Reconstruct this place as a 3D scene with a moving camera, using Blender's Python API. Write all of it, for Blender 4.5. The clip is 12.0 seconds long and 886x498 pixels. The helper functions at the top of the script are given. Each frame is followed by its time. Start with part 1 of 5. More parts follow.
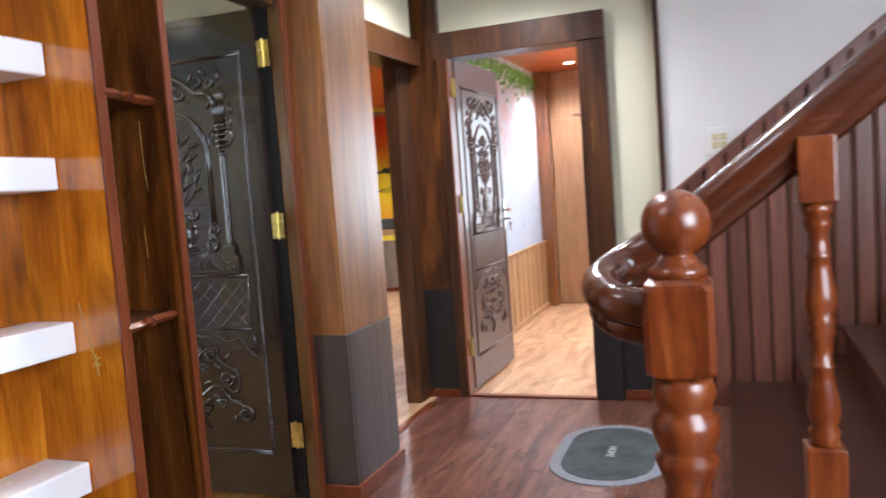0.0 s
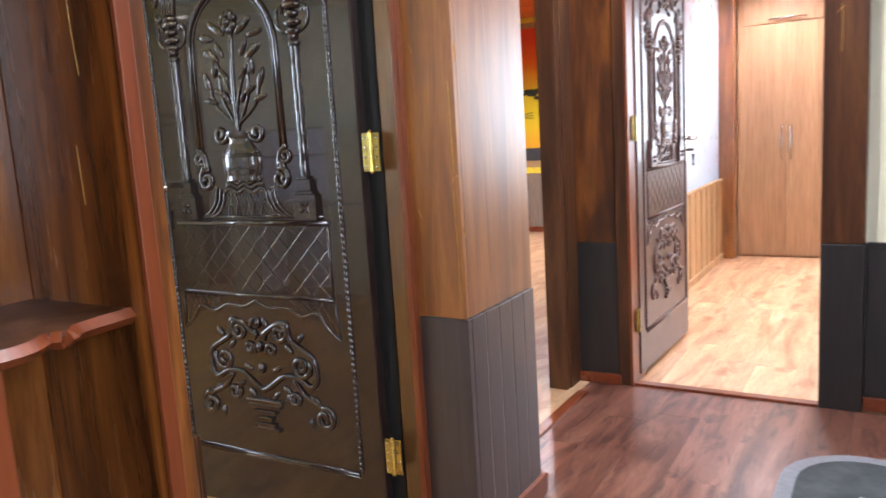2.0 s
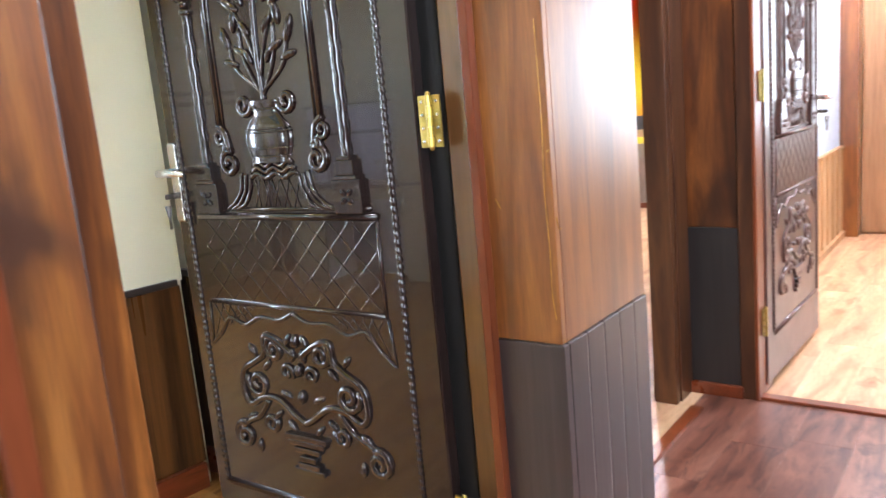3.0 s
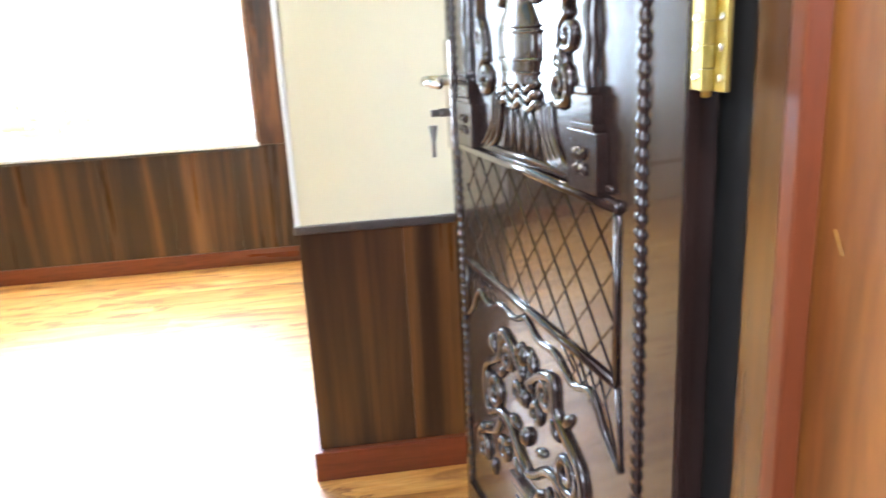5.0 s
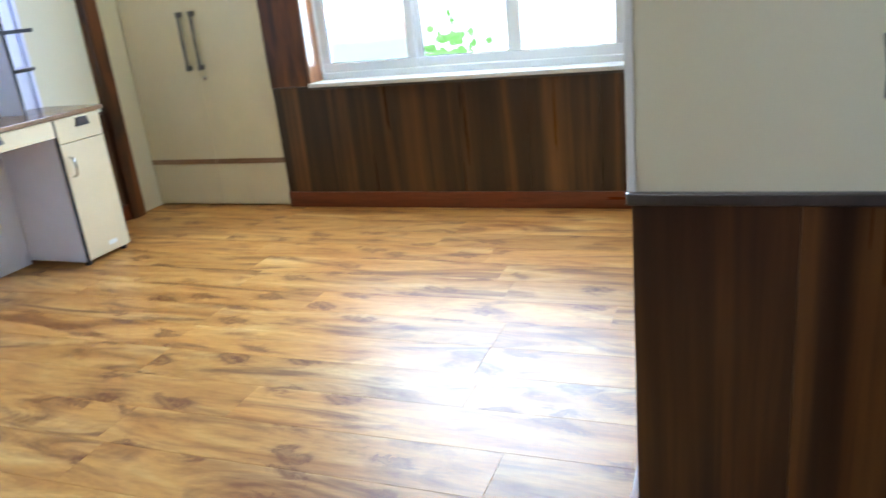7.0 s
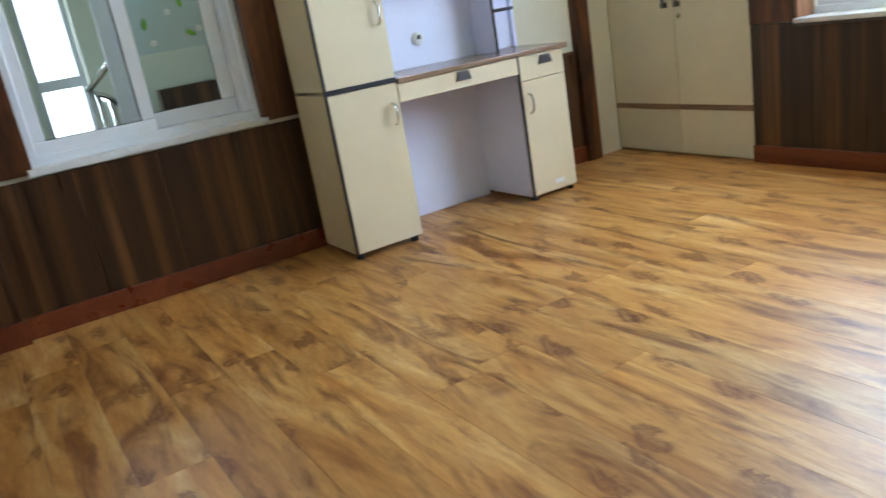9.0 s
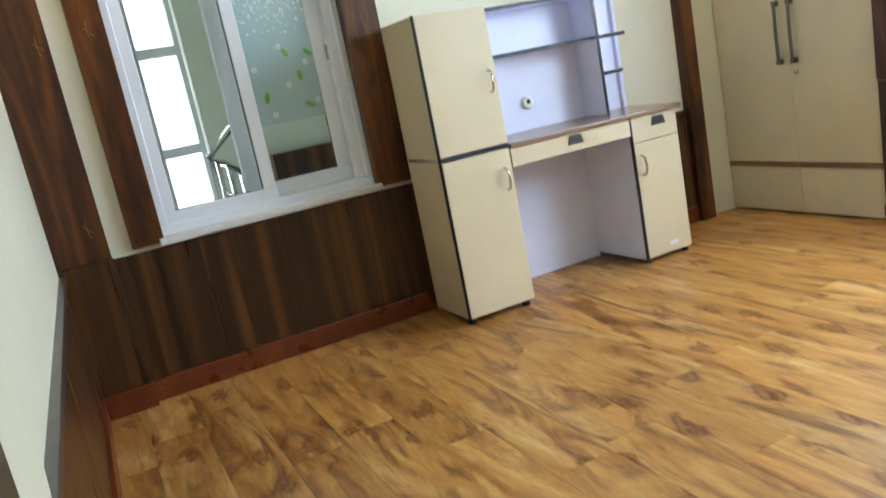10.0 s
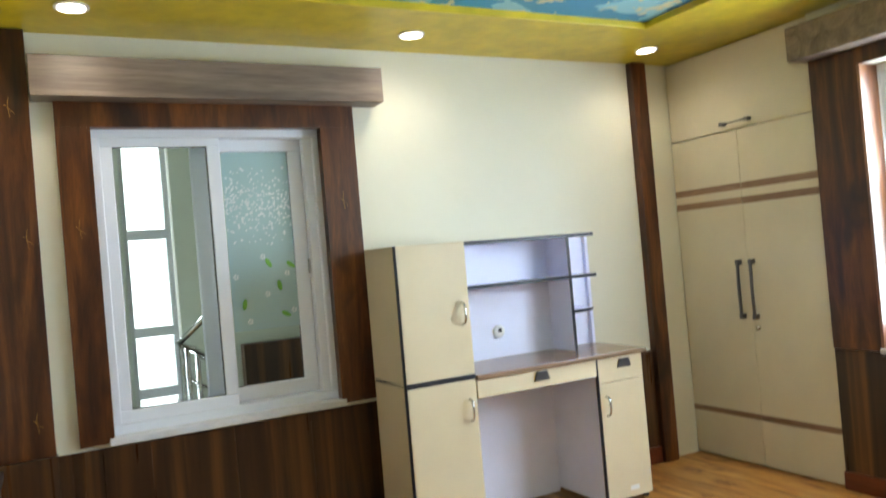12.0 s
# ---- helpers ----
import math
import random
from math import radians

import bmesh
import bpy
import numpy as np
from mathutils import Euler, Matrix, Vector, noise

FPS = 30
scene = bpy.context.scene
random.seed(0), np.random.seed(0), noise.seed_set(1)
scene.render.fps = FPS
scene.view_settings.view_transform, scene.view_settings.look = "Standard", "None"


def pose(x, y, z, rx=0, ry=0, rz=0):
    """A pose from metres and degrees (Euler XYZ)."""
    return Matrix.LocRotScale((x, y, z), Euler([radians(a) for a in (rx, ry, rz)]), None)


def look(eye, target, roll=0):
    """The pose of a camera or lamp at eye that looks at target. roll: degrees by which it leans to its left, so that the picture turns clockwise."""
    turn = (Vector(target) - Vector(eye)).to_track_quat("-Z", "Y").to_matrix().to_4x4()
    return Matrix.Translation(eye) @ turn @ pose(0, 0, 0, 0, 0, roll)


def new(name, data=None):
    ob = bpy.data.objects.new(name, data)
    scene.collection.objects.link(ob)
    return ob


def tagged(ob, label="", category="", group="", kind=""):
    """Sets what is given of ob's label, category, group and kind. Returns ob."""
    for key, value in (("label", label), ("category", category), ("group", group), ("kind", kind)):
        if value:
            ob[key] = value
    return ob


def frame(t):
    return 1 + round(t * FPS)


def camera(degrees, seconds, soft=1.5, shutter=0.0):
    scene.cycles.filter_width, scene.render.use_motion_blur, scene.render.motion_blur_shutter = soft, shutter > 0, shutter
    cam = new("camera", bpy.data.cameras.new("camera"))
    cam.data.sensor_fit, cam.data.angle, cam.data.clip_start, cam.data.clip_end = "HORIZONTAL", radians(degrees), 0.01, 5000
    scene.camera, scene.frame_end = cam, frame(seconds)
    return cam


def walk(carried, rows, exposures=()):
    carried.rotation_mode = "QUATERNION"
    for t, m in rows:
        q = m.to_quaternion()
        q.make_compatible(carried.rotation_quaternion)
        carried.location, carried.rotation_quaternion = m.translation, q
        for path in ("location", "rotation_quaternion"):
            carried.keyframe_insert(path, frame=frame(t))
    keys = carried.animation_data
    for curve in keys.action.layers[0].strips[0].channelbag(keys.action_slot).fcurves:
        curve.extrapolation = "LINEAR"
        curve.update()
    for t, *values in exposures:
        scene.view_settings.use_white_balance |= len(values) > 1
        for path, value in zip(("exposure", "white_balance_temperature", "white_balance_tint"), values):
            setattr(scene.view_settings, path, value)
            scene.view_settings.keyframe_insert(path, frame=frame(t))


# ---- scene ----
cam = camera(60.0, 12.0, 1.5, 0.5)
PATH = [
    (0, (0.457, 0.415, 1.345), (-0.242, 2.282, 1.189), -4.2),
    (0.5, (0.384, 0.727, 1.346), (-0.489, 2.514, 1.134), -1.9),
    (1, (0.215, 0.995, 1.321), (-0.731, 2.739, 1.069), -3.0),
    (1.5, (0.06, 1.211, 1.318), (-0.876, 2.955, 1.032), -4.2),
    (2, (-0.059, 1.469, 1.292), (-1.076, 3.162, 0.982), -3.5),
    (2.5, (-0.208, 1.718, 1.282), (-1.313, 3.345, 0.921), -3.5),
    (2.7, (-0.278, 1.804, 1.266), (-1.408, 3.415, 0.907), -4.5),
    (4.3, (-0.569, 2.604, 1.256), (-2.223, 3.623, 0.777), -3.6),
    (4.5, (-0.597, 2.672, 1.266), (-2.335, 3.525, 0.761), -4.0),
    (5, (-0.688, 2.84, 1.251), (-2.561, 3.281, 0.706), -3.1),
    (5.5, (-0.843, 2.895, 1.248), (-2.746, 3.065, 0.656), -4.2),
    (6, (-1.031, 2.936, 1.254), (-2.937, 2.859, 0.653), -4.8),
    (6.5, (-1.178, 2.967, 1.254), (-3.051, 2.642, 0.631), -5.6),
    (6.7, (-1.253, 2.951, 1.219), (-3.105, 2.552, 0.578), -5.9),
    (8.3, (-1.687, 3.142, 1.073), (-3.075, 1.842, 0.457), -7.1),
    (8.5, (-1.721, 3.102, 1.062), (-3.03, 1.72, 0.447), -7.7),
    (9, (-1.702, 3.031, 1.026), (-2.822, 1.484, 0.431), -9.8),
    (9.5, (-1.68, 2.977, 1.08), (-2.703, 1.358, 0.507), -10.7),
    (10, (-1.647, 2.945, 1.098), (-2.621, 1.251, 0.67), -11.3),
    (10.5, (-1.655, 2.95, 1.168), (-2.641, 1.242, 0.834), -10.1),
    (11, (-1.666, 2.951, 1.238), (-2.699, 1.252, 1.024), -8.3),
    (11.5, (-1.678, 2.969, 1.282), (-2.74, 1.279, 1.155), -6.7),
    (12, (-1.686, 2.993, 1.3), (-2.792, 1.327, 1.322), -4.9),
]
# seconds, stops, kelvin, tint
EXPOSURES = [
    (0.0, 0.0, 6450, 14), (1.2, 0.14, 6450, 15), (2.2, 0.44, 6400, 15), (2.7, 0.58, 6350, 15), (4.4, 1.15, 6200, 15), (5.5, 1.25, 6100, 16),
    (6.0, 0.62, 6000, 13), (6.6, -0.05, 5750, 11), (8.4, -0.75, 5800, 12), (9.5, -0.7, 6150, 13), (10.5, -0.5, 6400, 13), (11.5, -0.5, 6500, 12), (12.0, -0.62, 6550, 12),
]
walk(cam, [(t, look(eye, target, roll)) for t, eye, target, roll in PATH], EXPOSURES)

# the bedroom stands six degrees askew to the hall
ROOM = Matrix.Translation((-5.47, 2.0, 0)) @ pose(0, 0, 0, 0, 0, -6) @ Matrix.Translation((5.707, -1.97, 0))

# ---- world and lights ----
world = bpy.data.worlds.new("sky")
scene.world = world
world.use_nodes = True
wn = world.node_tree
sky = wn.nodes.new("ShaderNodeTexSky")
sky.sky_type = "NISHITA"
sky.sun_disc = False
sky.sun_elevation, sky.sun_rotation = radians(50), radians(200)
wn.links.new(sky.outputs[0], wn.nodes["Background"].inputs[0])
wn.nodes["Background"].inputs[1].default_value = 0.12


def area(name, eye, target, w, h, watts, colour=(1, 1, 1), at=Matrix()):
    data = bpy.data.lights.new(name, "AREA")
    data.shape, data.size, data.size_y, data.energy, data.color = "RECTANGLE", w, h, watts, colour
    ob = new(name, data)
    ob.matrix_world = at @ look(eye, target)
    return ob


def spot(name, x, y, z, watts, colour, angle=130, at=Matrix()):
    data = bpy.data.lights.new(name, "SPOT")
    data.energy, data.color, data.spot_size, data.spot_blend, data.shadow_soft_size = watts, colour, radians(angle), 1.0, 0.09
    ob = new(name, data)
    ob.matrix_world = at @ look((x, y, z), (x, y - 0.001, 0))
    return ob


sun = bpy.data.lights.new("sun", "SUN")
sun.energy, sun.angle, sun.color = 2.0, radians(0.5), (1, 0.95, 0.88)
sun_ob = new("sun", sun)
sun_ob.rotation_euler = (radians(40), 0, radians(20))

WARM, COOL, DAY, LAMP = (0.90, 0.94, 1.0), (0.77, 0.89, 1.0), (0.68, 0.84, 1.0), (1.0, 0.93, 0.80)
area("window_light_west", (-5.63, 2.03, 1.37), (-1.5, 2.03, 0.9), 1.65, 1.25, 208, DAY, ROOM)
area("window_light_stairwell", (-2.74, -2.32, 1.2), (-2.74, 0, 1.2), 0.24, 1.8, 54, COOL, ROOM)
area("window_light_hall", (2.5, 0.2, 1.9), (-1.2, 3.0, 1.0), 1.7, 1.7, 170, COOL)
area("window_light_far", (0.72, 9.06, 1.55), (0.62, 5.0, 1.5), 1.8, 1.4, 58, COOL)
# last two are unseen fill lamps, added to brighten wardrobe and alcove
for sx, sy in ((-2.21, 0.245), (-3.635, 0.18), (-5.065, 0.18), (-5.05, 1.9), (-2.45, 3.0)):
    spot("downlight_or_fill_lamp", sx, sy, 2.315, {1.9: 62, 3.0: 16}.get(sy, 21), LAMP, 165, ROOM)
for sx, sy in ((-0.75, 0.9), (-0.35, 2.6), (-0.72, 4.3)):
    spot("hall_lamp", sx, sy, 2.66, {0.9: 40, 2.6: 115, 4.3: 185}[sy], WARM, 150)
spot("room_lamp", -0.95, 8.1, 2.42, 170, WARM, 150)
spot("room_lamp", -0.2, 6.4, 2.42, 270, WARM, 150)
spot("room_lamp", -3.0, 8.3, 2.42, 420, WARM, 150)


# ---- materials ----
def nodes_of(name):
    m = bpy.data.materials.new(name)
    m.use_nodes = True
    return m, m.node_tree, m.node_tree.nodes["Principled BSDF"]


def coords(nt, scale, jitter=True):
    """Object coordinates, shifted at random from piece to piece, and scaled."""
    tc = nt.nodes.new("ShaderNodeTexCoord")
    mp = nt.nodes.new("ShaderNodeMapping")
    mp.inputs["Scale"].default_value = scale
    out = tc.outputs["Object"]
    if jitter:
        oi = nt.nodes.new("ShaderNodeObjectInfo")
        mul = nt.nodes.new("ShaderNodeVectorMath")
        mul.operation = "MULTIPLY_ADD"
        mul.inputs[1].default_value = (17.3, 29.1, 11.7)
        nt.links.new(oi.outputs["Random"], mul.inputs[0])
        nt.links.new(out, mul.inputs[2])
        out = mul.outputs[0]
    nt.links.new(out, mp.inputs["Vector"])
    return mp.outputs["Vector"]


def noise_node(nt, vec, scale, detail=5, distort=0.0, rough=0.55):
    n = nt.nodes.new("ShaderNodeTexNoise")
    n.inputs["Scale"].default_value, n.inputs["Detail"].default_value = scale, detail
    n.inputs["Distortion"].default_value, n.inputs["Roughness"].default_value = distort, rough
    nt.links.new(vec, n.inputs["Vector"])
    return n.outputs["Fac"]


def ramp(nt, fac, stops):
    r = nt.nodes.new("ShaderNodeValToRGB")
    els = r.color_ramp.elements
    while len(els) < len(stops):
        els.new(0.5)
    for e, (p, c) in zip(els, stops):
        e.position, e.color = p, (*c, 1)
    nt.links.new(fac, r.inputs[0])
    return r.outputs["Color"]


def mixed(nt, kind, fac, a, b):
    m = nt.nodes.new("ShaderNodeMix")
    m.data_type, m.blend_type = "RGBA", kind
    for value, socket in ((fac, m.inputs[0]), (a, m.inputs[6]), (b, m.inputs[7])):
        if isinstance(value, (int, float)):
            socket.default_value = value
        elif isinstance(value, tuple):
            socket.default_value = (*value, 1)
        else:
            nt.links.new(value, socket)
    return m.outputs[2]


def wood(name, stops, axis="Z", scale=5.0, rough=0.3, vary=0.35, knots=None, coat=0.0, bump=0.08, stretch=0.1, coat_rough=0.14):
    m, nt, b = nodes_of(name)
    sc = [1.0, 1.0, 1.0]
    sc["XYZ".index(axis)] = stretch
    vec = coords(nt, sc)
    base = ramp(nt, noise_node(nt, vec, scale, 6, 1.4), stops)
    fine = noise_node(nt, vec, scale * 14, 3, 0.4)
    col = mixed(nt, "MULTIPLY", 0.55, base, ramp(nt, fine, [(0.3, (0.55, 0.5, 0.45)), (0.6, (1, 1, 1))]))
    if knots:
        kvec = coords(nt, [k if n != "XYZ".index(axis) else k * 0.45 for n, k in enumerate((1, 1, 1))])
        kf = ramp(nt, noise_node(nt, kvec, knots[0], 3, 0.8), [(0.56, (0, 0, 0)), (0.70, (1, 1, 1))])
        col = mixed(nt, "MIX", kf, col, knots[1])
    oi = nt.nodes.new("ShaderNodeObjectInfo")
    hsv = nt.nodes.new("ShaderNodeHueSaturation")
    mr = nt.nodes.new("ShaderNodeMapRange")
    mr.inputs["To Min"].default_value, mr.inputs["To Max"].default_value = 1 - vary / 2, 1 + vary / 2
    nt.links.new(oi.outputs["Random"], mr.inputs["Value"])
    nt.links.new(mr.outputs[0], hsv.inputs["Value"])
    nt.links.new(col, hsv.inputs["Color"])
    nt.links.new(hsv.outputs[0], b.inputs["Base Color"])
    rr = nt.nodes.new("ShaderNodeMapRange")
    rr.inputs["To Min"].default_value, rr.inputs["To Max"].default_value = rough * 0.75, rough * 1.35
    nt.links.new(noise_node(nt, vec, scale * 2, 4), rr.inputs["Value"])
    nt.links.new(rr.outputs[0], b.inputs["Roughness"])
    b.inputs["Coat Weight"].default_value, b.inputs["Coat Roughness"].default_value = coat, coat_rough
    bp = nt.nodes.new("ShaderNodeBump")
    bp.inputs["Strength"].default_value, bp.inputs["Distance"].default_value = bump, 0.004
    nt.links.new(fine, bp.inputs["Height"])
    nt.links.new(bp.outputs[0], b.inputs["Normal"])
    return m


def laminate(name, stops, dark, rough, streaks=9.0, share=0.42, deep=0.9):
    """Printed floor laminate: long grain, dark streaks along it and oval knots."""
    m, nt, b = nodes_of(name)
    vec = coords(nt, (1.0, 0.16, 1.0))
    col = ramp(nt, noise_node(nt, vec, 8, 6, 1.1), stops)
    fine = noise_node(nt, vec, 90, 3, 0.4)
    col = mixed(nt, "MULTIPLY", 0.45, col, ramp(nt, fine, [(0.3, (0.6, 0.55, 0.5)), (0.6, (1, 1, 1))]))
    streak = ramp(nt, noise_node(nt, coords(nt, (1.0, 0.17, 1.0)), streaks, 5, 1.5, 0.62), [(0.50, (0, 0, 0)), (0.58, (deep * 0.45,) * 3), (0.67, (deep,) * 3)])
    col = mixed(nt, "MIX", streak, col, dark)
    wob = nt.nodes.new("ShaderNodeVectorMath")
    wob.operation = "MULTIPLY_ADD"
    wob.inputs[1].default_value = (1.7, 1.3, 0.0)
    kvec = coords(nt, (9.0, 4.2, 1.0))
    nt.links.new(noise_node(nt, kvec, 1.5, 6, 0.6, 0.68), wob.inputs[0])
    nt.links.new(kvec, wob.inputs[2])
    vo = nt.nodes.new("ShaderNodeTexVoronoi")
    vo.inputs["Scale"].default_value = 1.0
    nt.links.new(wob.outputs[0], vo.inputs["Vector"])
    knot = ramp(nt, vo.outputs["Distance"], [(0.06, (0.95, 0.95, 0.95)), (0.15, (0.45, 0.45, 0.45)), (0.22, (0.8, 0.8, 0.8)), (0.30, (0.25, 0.25, 0.25)), (0.44, (0, 0, 0))])
    some = nt.nodes.new("ShaderNodeSeparateColor")
    nt.links.new(vo.outputs["Color"], some.inputs[0])
    pick = nt.nodes.new("ShaderNodeMath")
    pick.operation = "LESS_THAN"
    pick.inputs[1].default_value = share
    nt.links.new(some.outputs[0], pick.inputs[0])
    both = nt.nodes.new("ShaderNodeMath")
    both.operation = "MULTIPLY"
    nt.links.new(pick.outputs[0], both.inputs[0])
    nt.links.new(knot, both.inputs[1])
    col = mixed(nt, "MIX", both.outputs[0], col, dark)
    b.inputs["Specular IOR Level"].default_value = 0.5
    oi = nt.nodes.new("ShaderNodeObjectInfo")
    hsv = nt.nodes.new("ShaderNodeHueSaturation")
    mr = nt.nodes.new("ShaderNodeMapRange")
    mr.inputs["To Min"].default_value, mr.inputs["To Max"].default_value = 0.88, 1.12
    nt.links.new(oi.outputs["Random"], mr.inputs["Value"])
    nt.links.new(mr.outputs[0], hsv.inputs["Value"])
    nt.links.new(col, hsv.inputs["Color"])
    nt.links.new(hsv.outputs[0], b.inputs["Base Color"])
    rr = nt.nodes.new("ShaderNodeMapRange")
    rr.inputs["To Min"].default_value, rr.inputs["To Max"].default_value = rough * 0.85, rough * 1.25
    nt.links.new(noise_node(nt, vec, 12, 4), rr.inputs["Value"])
    nt.links.new(rr.outputs[0], b.inputs["Roughness"])
    bp = nt.nodes.new("ShaderNodeBump")
    bp.inputs["Strength"].default_value, bp.inputs["Distance"].default_value = 0.03, 0.003
    nt.links.new(fine, bp.inputs["Height"])
    nt.links.new(bp.outputs[0], b.inputs["Normal"])
    return m


def plain(name, colour, rough=0.5, metal=0.0, spread=0.08, scale=6.0, bump=0.04, coat=0.0, grain=90.0):
    m, nt, b = nodes_of(name)
    vec = coords(nt, (1, 1, 1))
    lo, hi = (tuple(min(1, c * f) for c in colour) for f in (1 - spread, 1 + spread))
    nt.links.new(ramp(nt, noise_node(nt, vec, scale, 6), [(0.3, lo), (0.7, hi)]), b.inputs["Base Color"])
    g = noise_node(nt, vec, grain, 3)
    rr = nt.nodes.new("ShaderNodeMapRange")
    rr.inputs["To Min"].default_value, rr.inputs["To Max"].default_value = rough * 0.85, min(1, rough * 1.2)
    nt.links.new(noise_node(nt, vec, scale * 3, 4), rr.inputs["Value"])
    nt.links.new(rr.outputs[0], b.inputs["Roughness"])
    b.inputs["Metallic"].default_value = metal
    b.inputs["Coat Weight"].default_value = coat
    bp = nt.nodes.new("ShaderNodeBump")
    bp.inputs["Strength"].default_value, bp.inputs["Distance"].default_value = bump, 0.003
    nt.links.new(g, bp.inputs["Height"])
    nt.links.new(bp.outputs[0], b.inputs["Normal"])
    return m


def glow(name, colour, strength):
    m, nt, b = nodes_of(name)
    b.inputs["Base Color"].default_value = (*colour, 1)
    b.inputs["Emission Color"].default_value, b.inputs["Emission Strength"].default_value = (*colour, 1), strength
    return m


def clear_glass(name):
    m, nt, b = nodes_of(name)
    mix, tr, gl = (nt.nodes.new(k) for k in ("ShaderNodeMixShader", "ShaderNodeBsdfTransparent", "ShaderNodeBsdfGlossy"))
    fr = nt.nodes.new("ShaderNodeFresnel")
    fr.inputs["IOR"].default_value, gl.inputs["Roughness"].default_value = 1.45, 0.02
    tr.inputs["Color"].default_value = (0.93, 0.96, 0.95, 1)
    nt.links.new(fr.outputs[0], mix.inputs[0])
    nt.links.new(tr.outputs[0], mix.inputs[1])
    nt.links.new(gl.outputs[0], mix.inputs[2])
    nt.links.new(mix.outputs[0], nt.nodes["Material Output"].inputs["Surface"])
    return m


HALL_FLOOR = laminate("hall_floor_laminate", [(0.28, (0.085, 0.030, 0.020)), (0.45, (0.15, 0.058, 0.038)), (0.58, (0.21, 0.090, 0.060)), (0.74, (0.29, 0.145, 0.10))], (0.035, 0.012, 0.009), 0.3, 16.0, 0.12)
ROOM_FLOOR = laminate("room_floor_laminate", [(0.28, (0.27, 0.095, 0.016)), (0.40, (0.43, 0.185, 0.038)), (0.55, (0.53, 0.265, 0.070)), (0.72, (0.64, 0.39, 0.15))], (0.135, 0.033, 0.006), 0.40, 7.5, 0.62, 0.8)
FAR_FLOOR = laminate("far_floor_laminate", [(0.28, (0.40, 0.205, 0.105)), (0.40, (0.52, 0.30, 0.165)), (0.55, (0.60, 0.38, 0.22)), (0.72, (0.68, 0.48, 0.31))], (0.30, 0.125, 0.055), 0.36, 7.0, 0.4, 0.6)
WAINSCOT = wood("wainscot_wood", [(0.30, (0.014, 0.007, 0.004)), (0.48, (0.042, 0.018, 0.008)), (0.60, (0.112, 0.046, 0.015)), (0.74, (0.205, 0.090, 0.026))], "Z", 6, 0.28, 0.18, stretch=0.035)
PANEL = wood("brown_panel_wood", [(0.30, (0.020, 0.006, 0.003)), (0.47, (0.070, 0.021, 0.006)), (0.60, (0.135, 0.043, 0.010)), (0.76, (0.24, 0.085, 0.018))], "Z", 9, 0.3, 0.12, knots=(3.5, (0.02, 0.007, 0.004)), stretch=0.13)
NICHE = wood("niche_veneer", [(0.30, (0.032, 0.010, 0.003)), (0.5, (0.11, 0.033, 0.007)), (0.75, (0.24, 0.080, 0.015))], "Z", 9, 0.25, 0.12, knots=(3.0, (0.035, 0.012, 0.005)), coat=0.2, stretch=0.09)
CASING = wood("glossy_casing_wood", [(0.3, (0.07, 0.030, 0.010)), (0.6, (0.115, 0.05, 0.017)), (0.85, (0.16, 0.075, 0.026))], "Z", 4, 0.14, 0.1, coat=0.6, stretch=0.08)
VEIN = plain("gold_vein_print", (0.38, 0.21, 0.035), 0.35, 0, 0.4, 60)
PALELINE = plain("pale_groove_line", (0.34, 0.31, 0.29), 0.5)
PILLAR = wood("pillar_veneer", [(0.25, (0.075, 0.019, 0.003)), (0.45, (0.19, 0.058, 0.010)), (0.62, (0.29, 0.105, 0.019)), (0.8, (0.38, 0.155, 0.032))], "Z", 13, 0.36, 0.1, knots=(4.0, (0.06, 0.019, 0.006)), coat=1.0, stretch=0.08, coat_rough=0.34)
PILLAR.node_tree.nodes["Principled BSDF"].inputs["Coat IOR"].default_value = 1.62
HONEY = wood("honey_panel_wood", [(0.28, (0.17, 0.038, 0.003)), (0.48, (0.43, 0.125, 0.008)), (0.78, (0.70, 0.265, 0.020))], "Z", 7, 0.12, 0.1, knots=(3.5, (0.14, 0.04, 0.008)), coat=0.6, stretch=0.1)
DARKWOOD = wood("dark_casing_wood", [(0.3, (0.022, 0.008, 0.005)), (0.5, (0.062, 0.023, 0.010)), (0.75, (0.14, 0.056, 0.020))], "Z", 10, 0.3, 0.12, stretch=0.08)
BLACKWAIN = wood("charcoal_laminate", [(0.3, (0.022, 0.016, 0.015)), (0.6, (0.040, 0.030, 0.029)), (0.85, (0.066, 0.052, 0.050))], "Z", 9, 0.42, 0.2, coat=0.8, stretch=0.04, coat_rough=0.33)
DARKWAIN = wood("black_laminate", [(0.3, (0.010, 0.008, 0.008)), (0.6, (0.018, 0.015, 0.015)), (0.85, (0.030, 0.025, 0.025))], "Z", 9, 0.45, 0.2, coat=0.15, stretch=0.04, coat_rough=0.3)
REDWOOD = wood("red_brown_lacquer", [(0.3, (0.115, 0.026, 0.008)), (0.6, (0.17, 0.041, 0.013)), (0.85, (0.22, 0.060, 0.021))], "Z", 5, 0.3, 0.1, stretch=0.1)
SKIRT = wood("skirting_lacquer", [(0.3, (0.11, 0.022, 0.008)), (0.6, (0.18, 0.04, 0.014)), (0.85, (0.23, 0.06, 0.02))], "Y", 6, 0.28, 0.1, stretch=0.1)
NEWEL = wood("turned_teak_lacquer", [(0.3, (0.09, 0.016, 0.003)), (0.48, (0.18, 0.036, 0.007)), (0.62, (0.245, 0.056, 0.011)), (0.8, (0.31, 0.085, 0.018))], "Z", 16, 0.28, 0.12, coat=0.4, stretch=0.13, coat_rough=0.2)
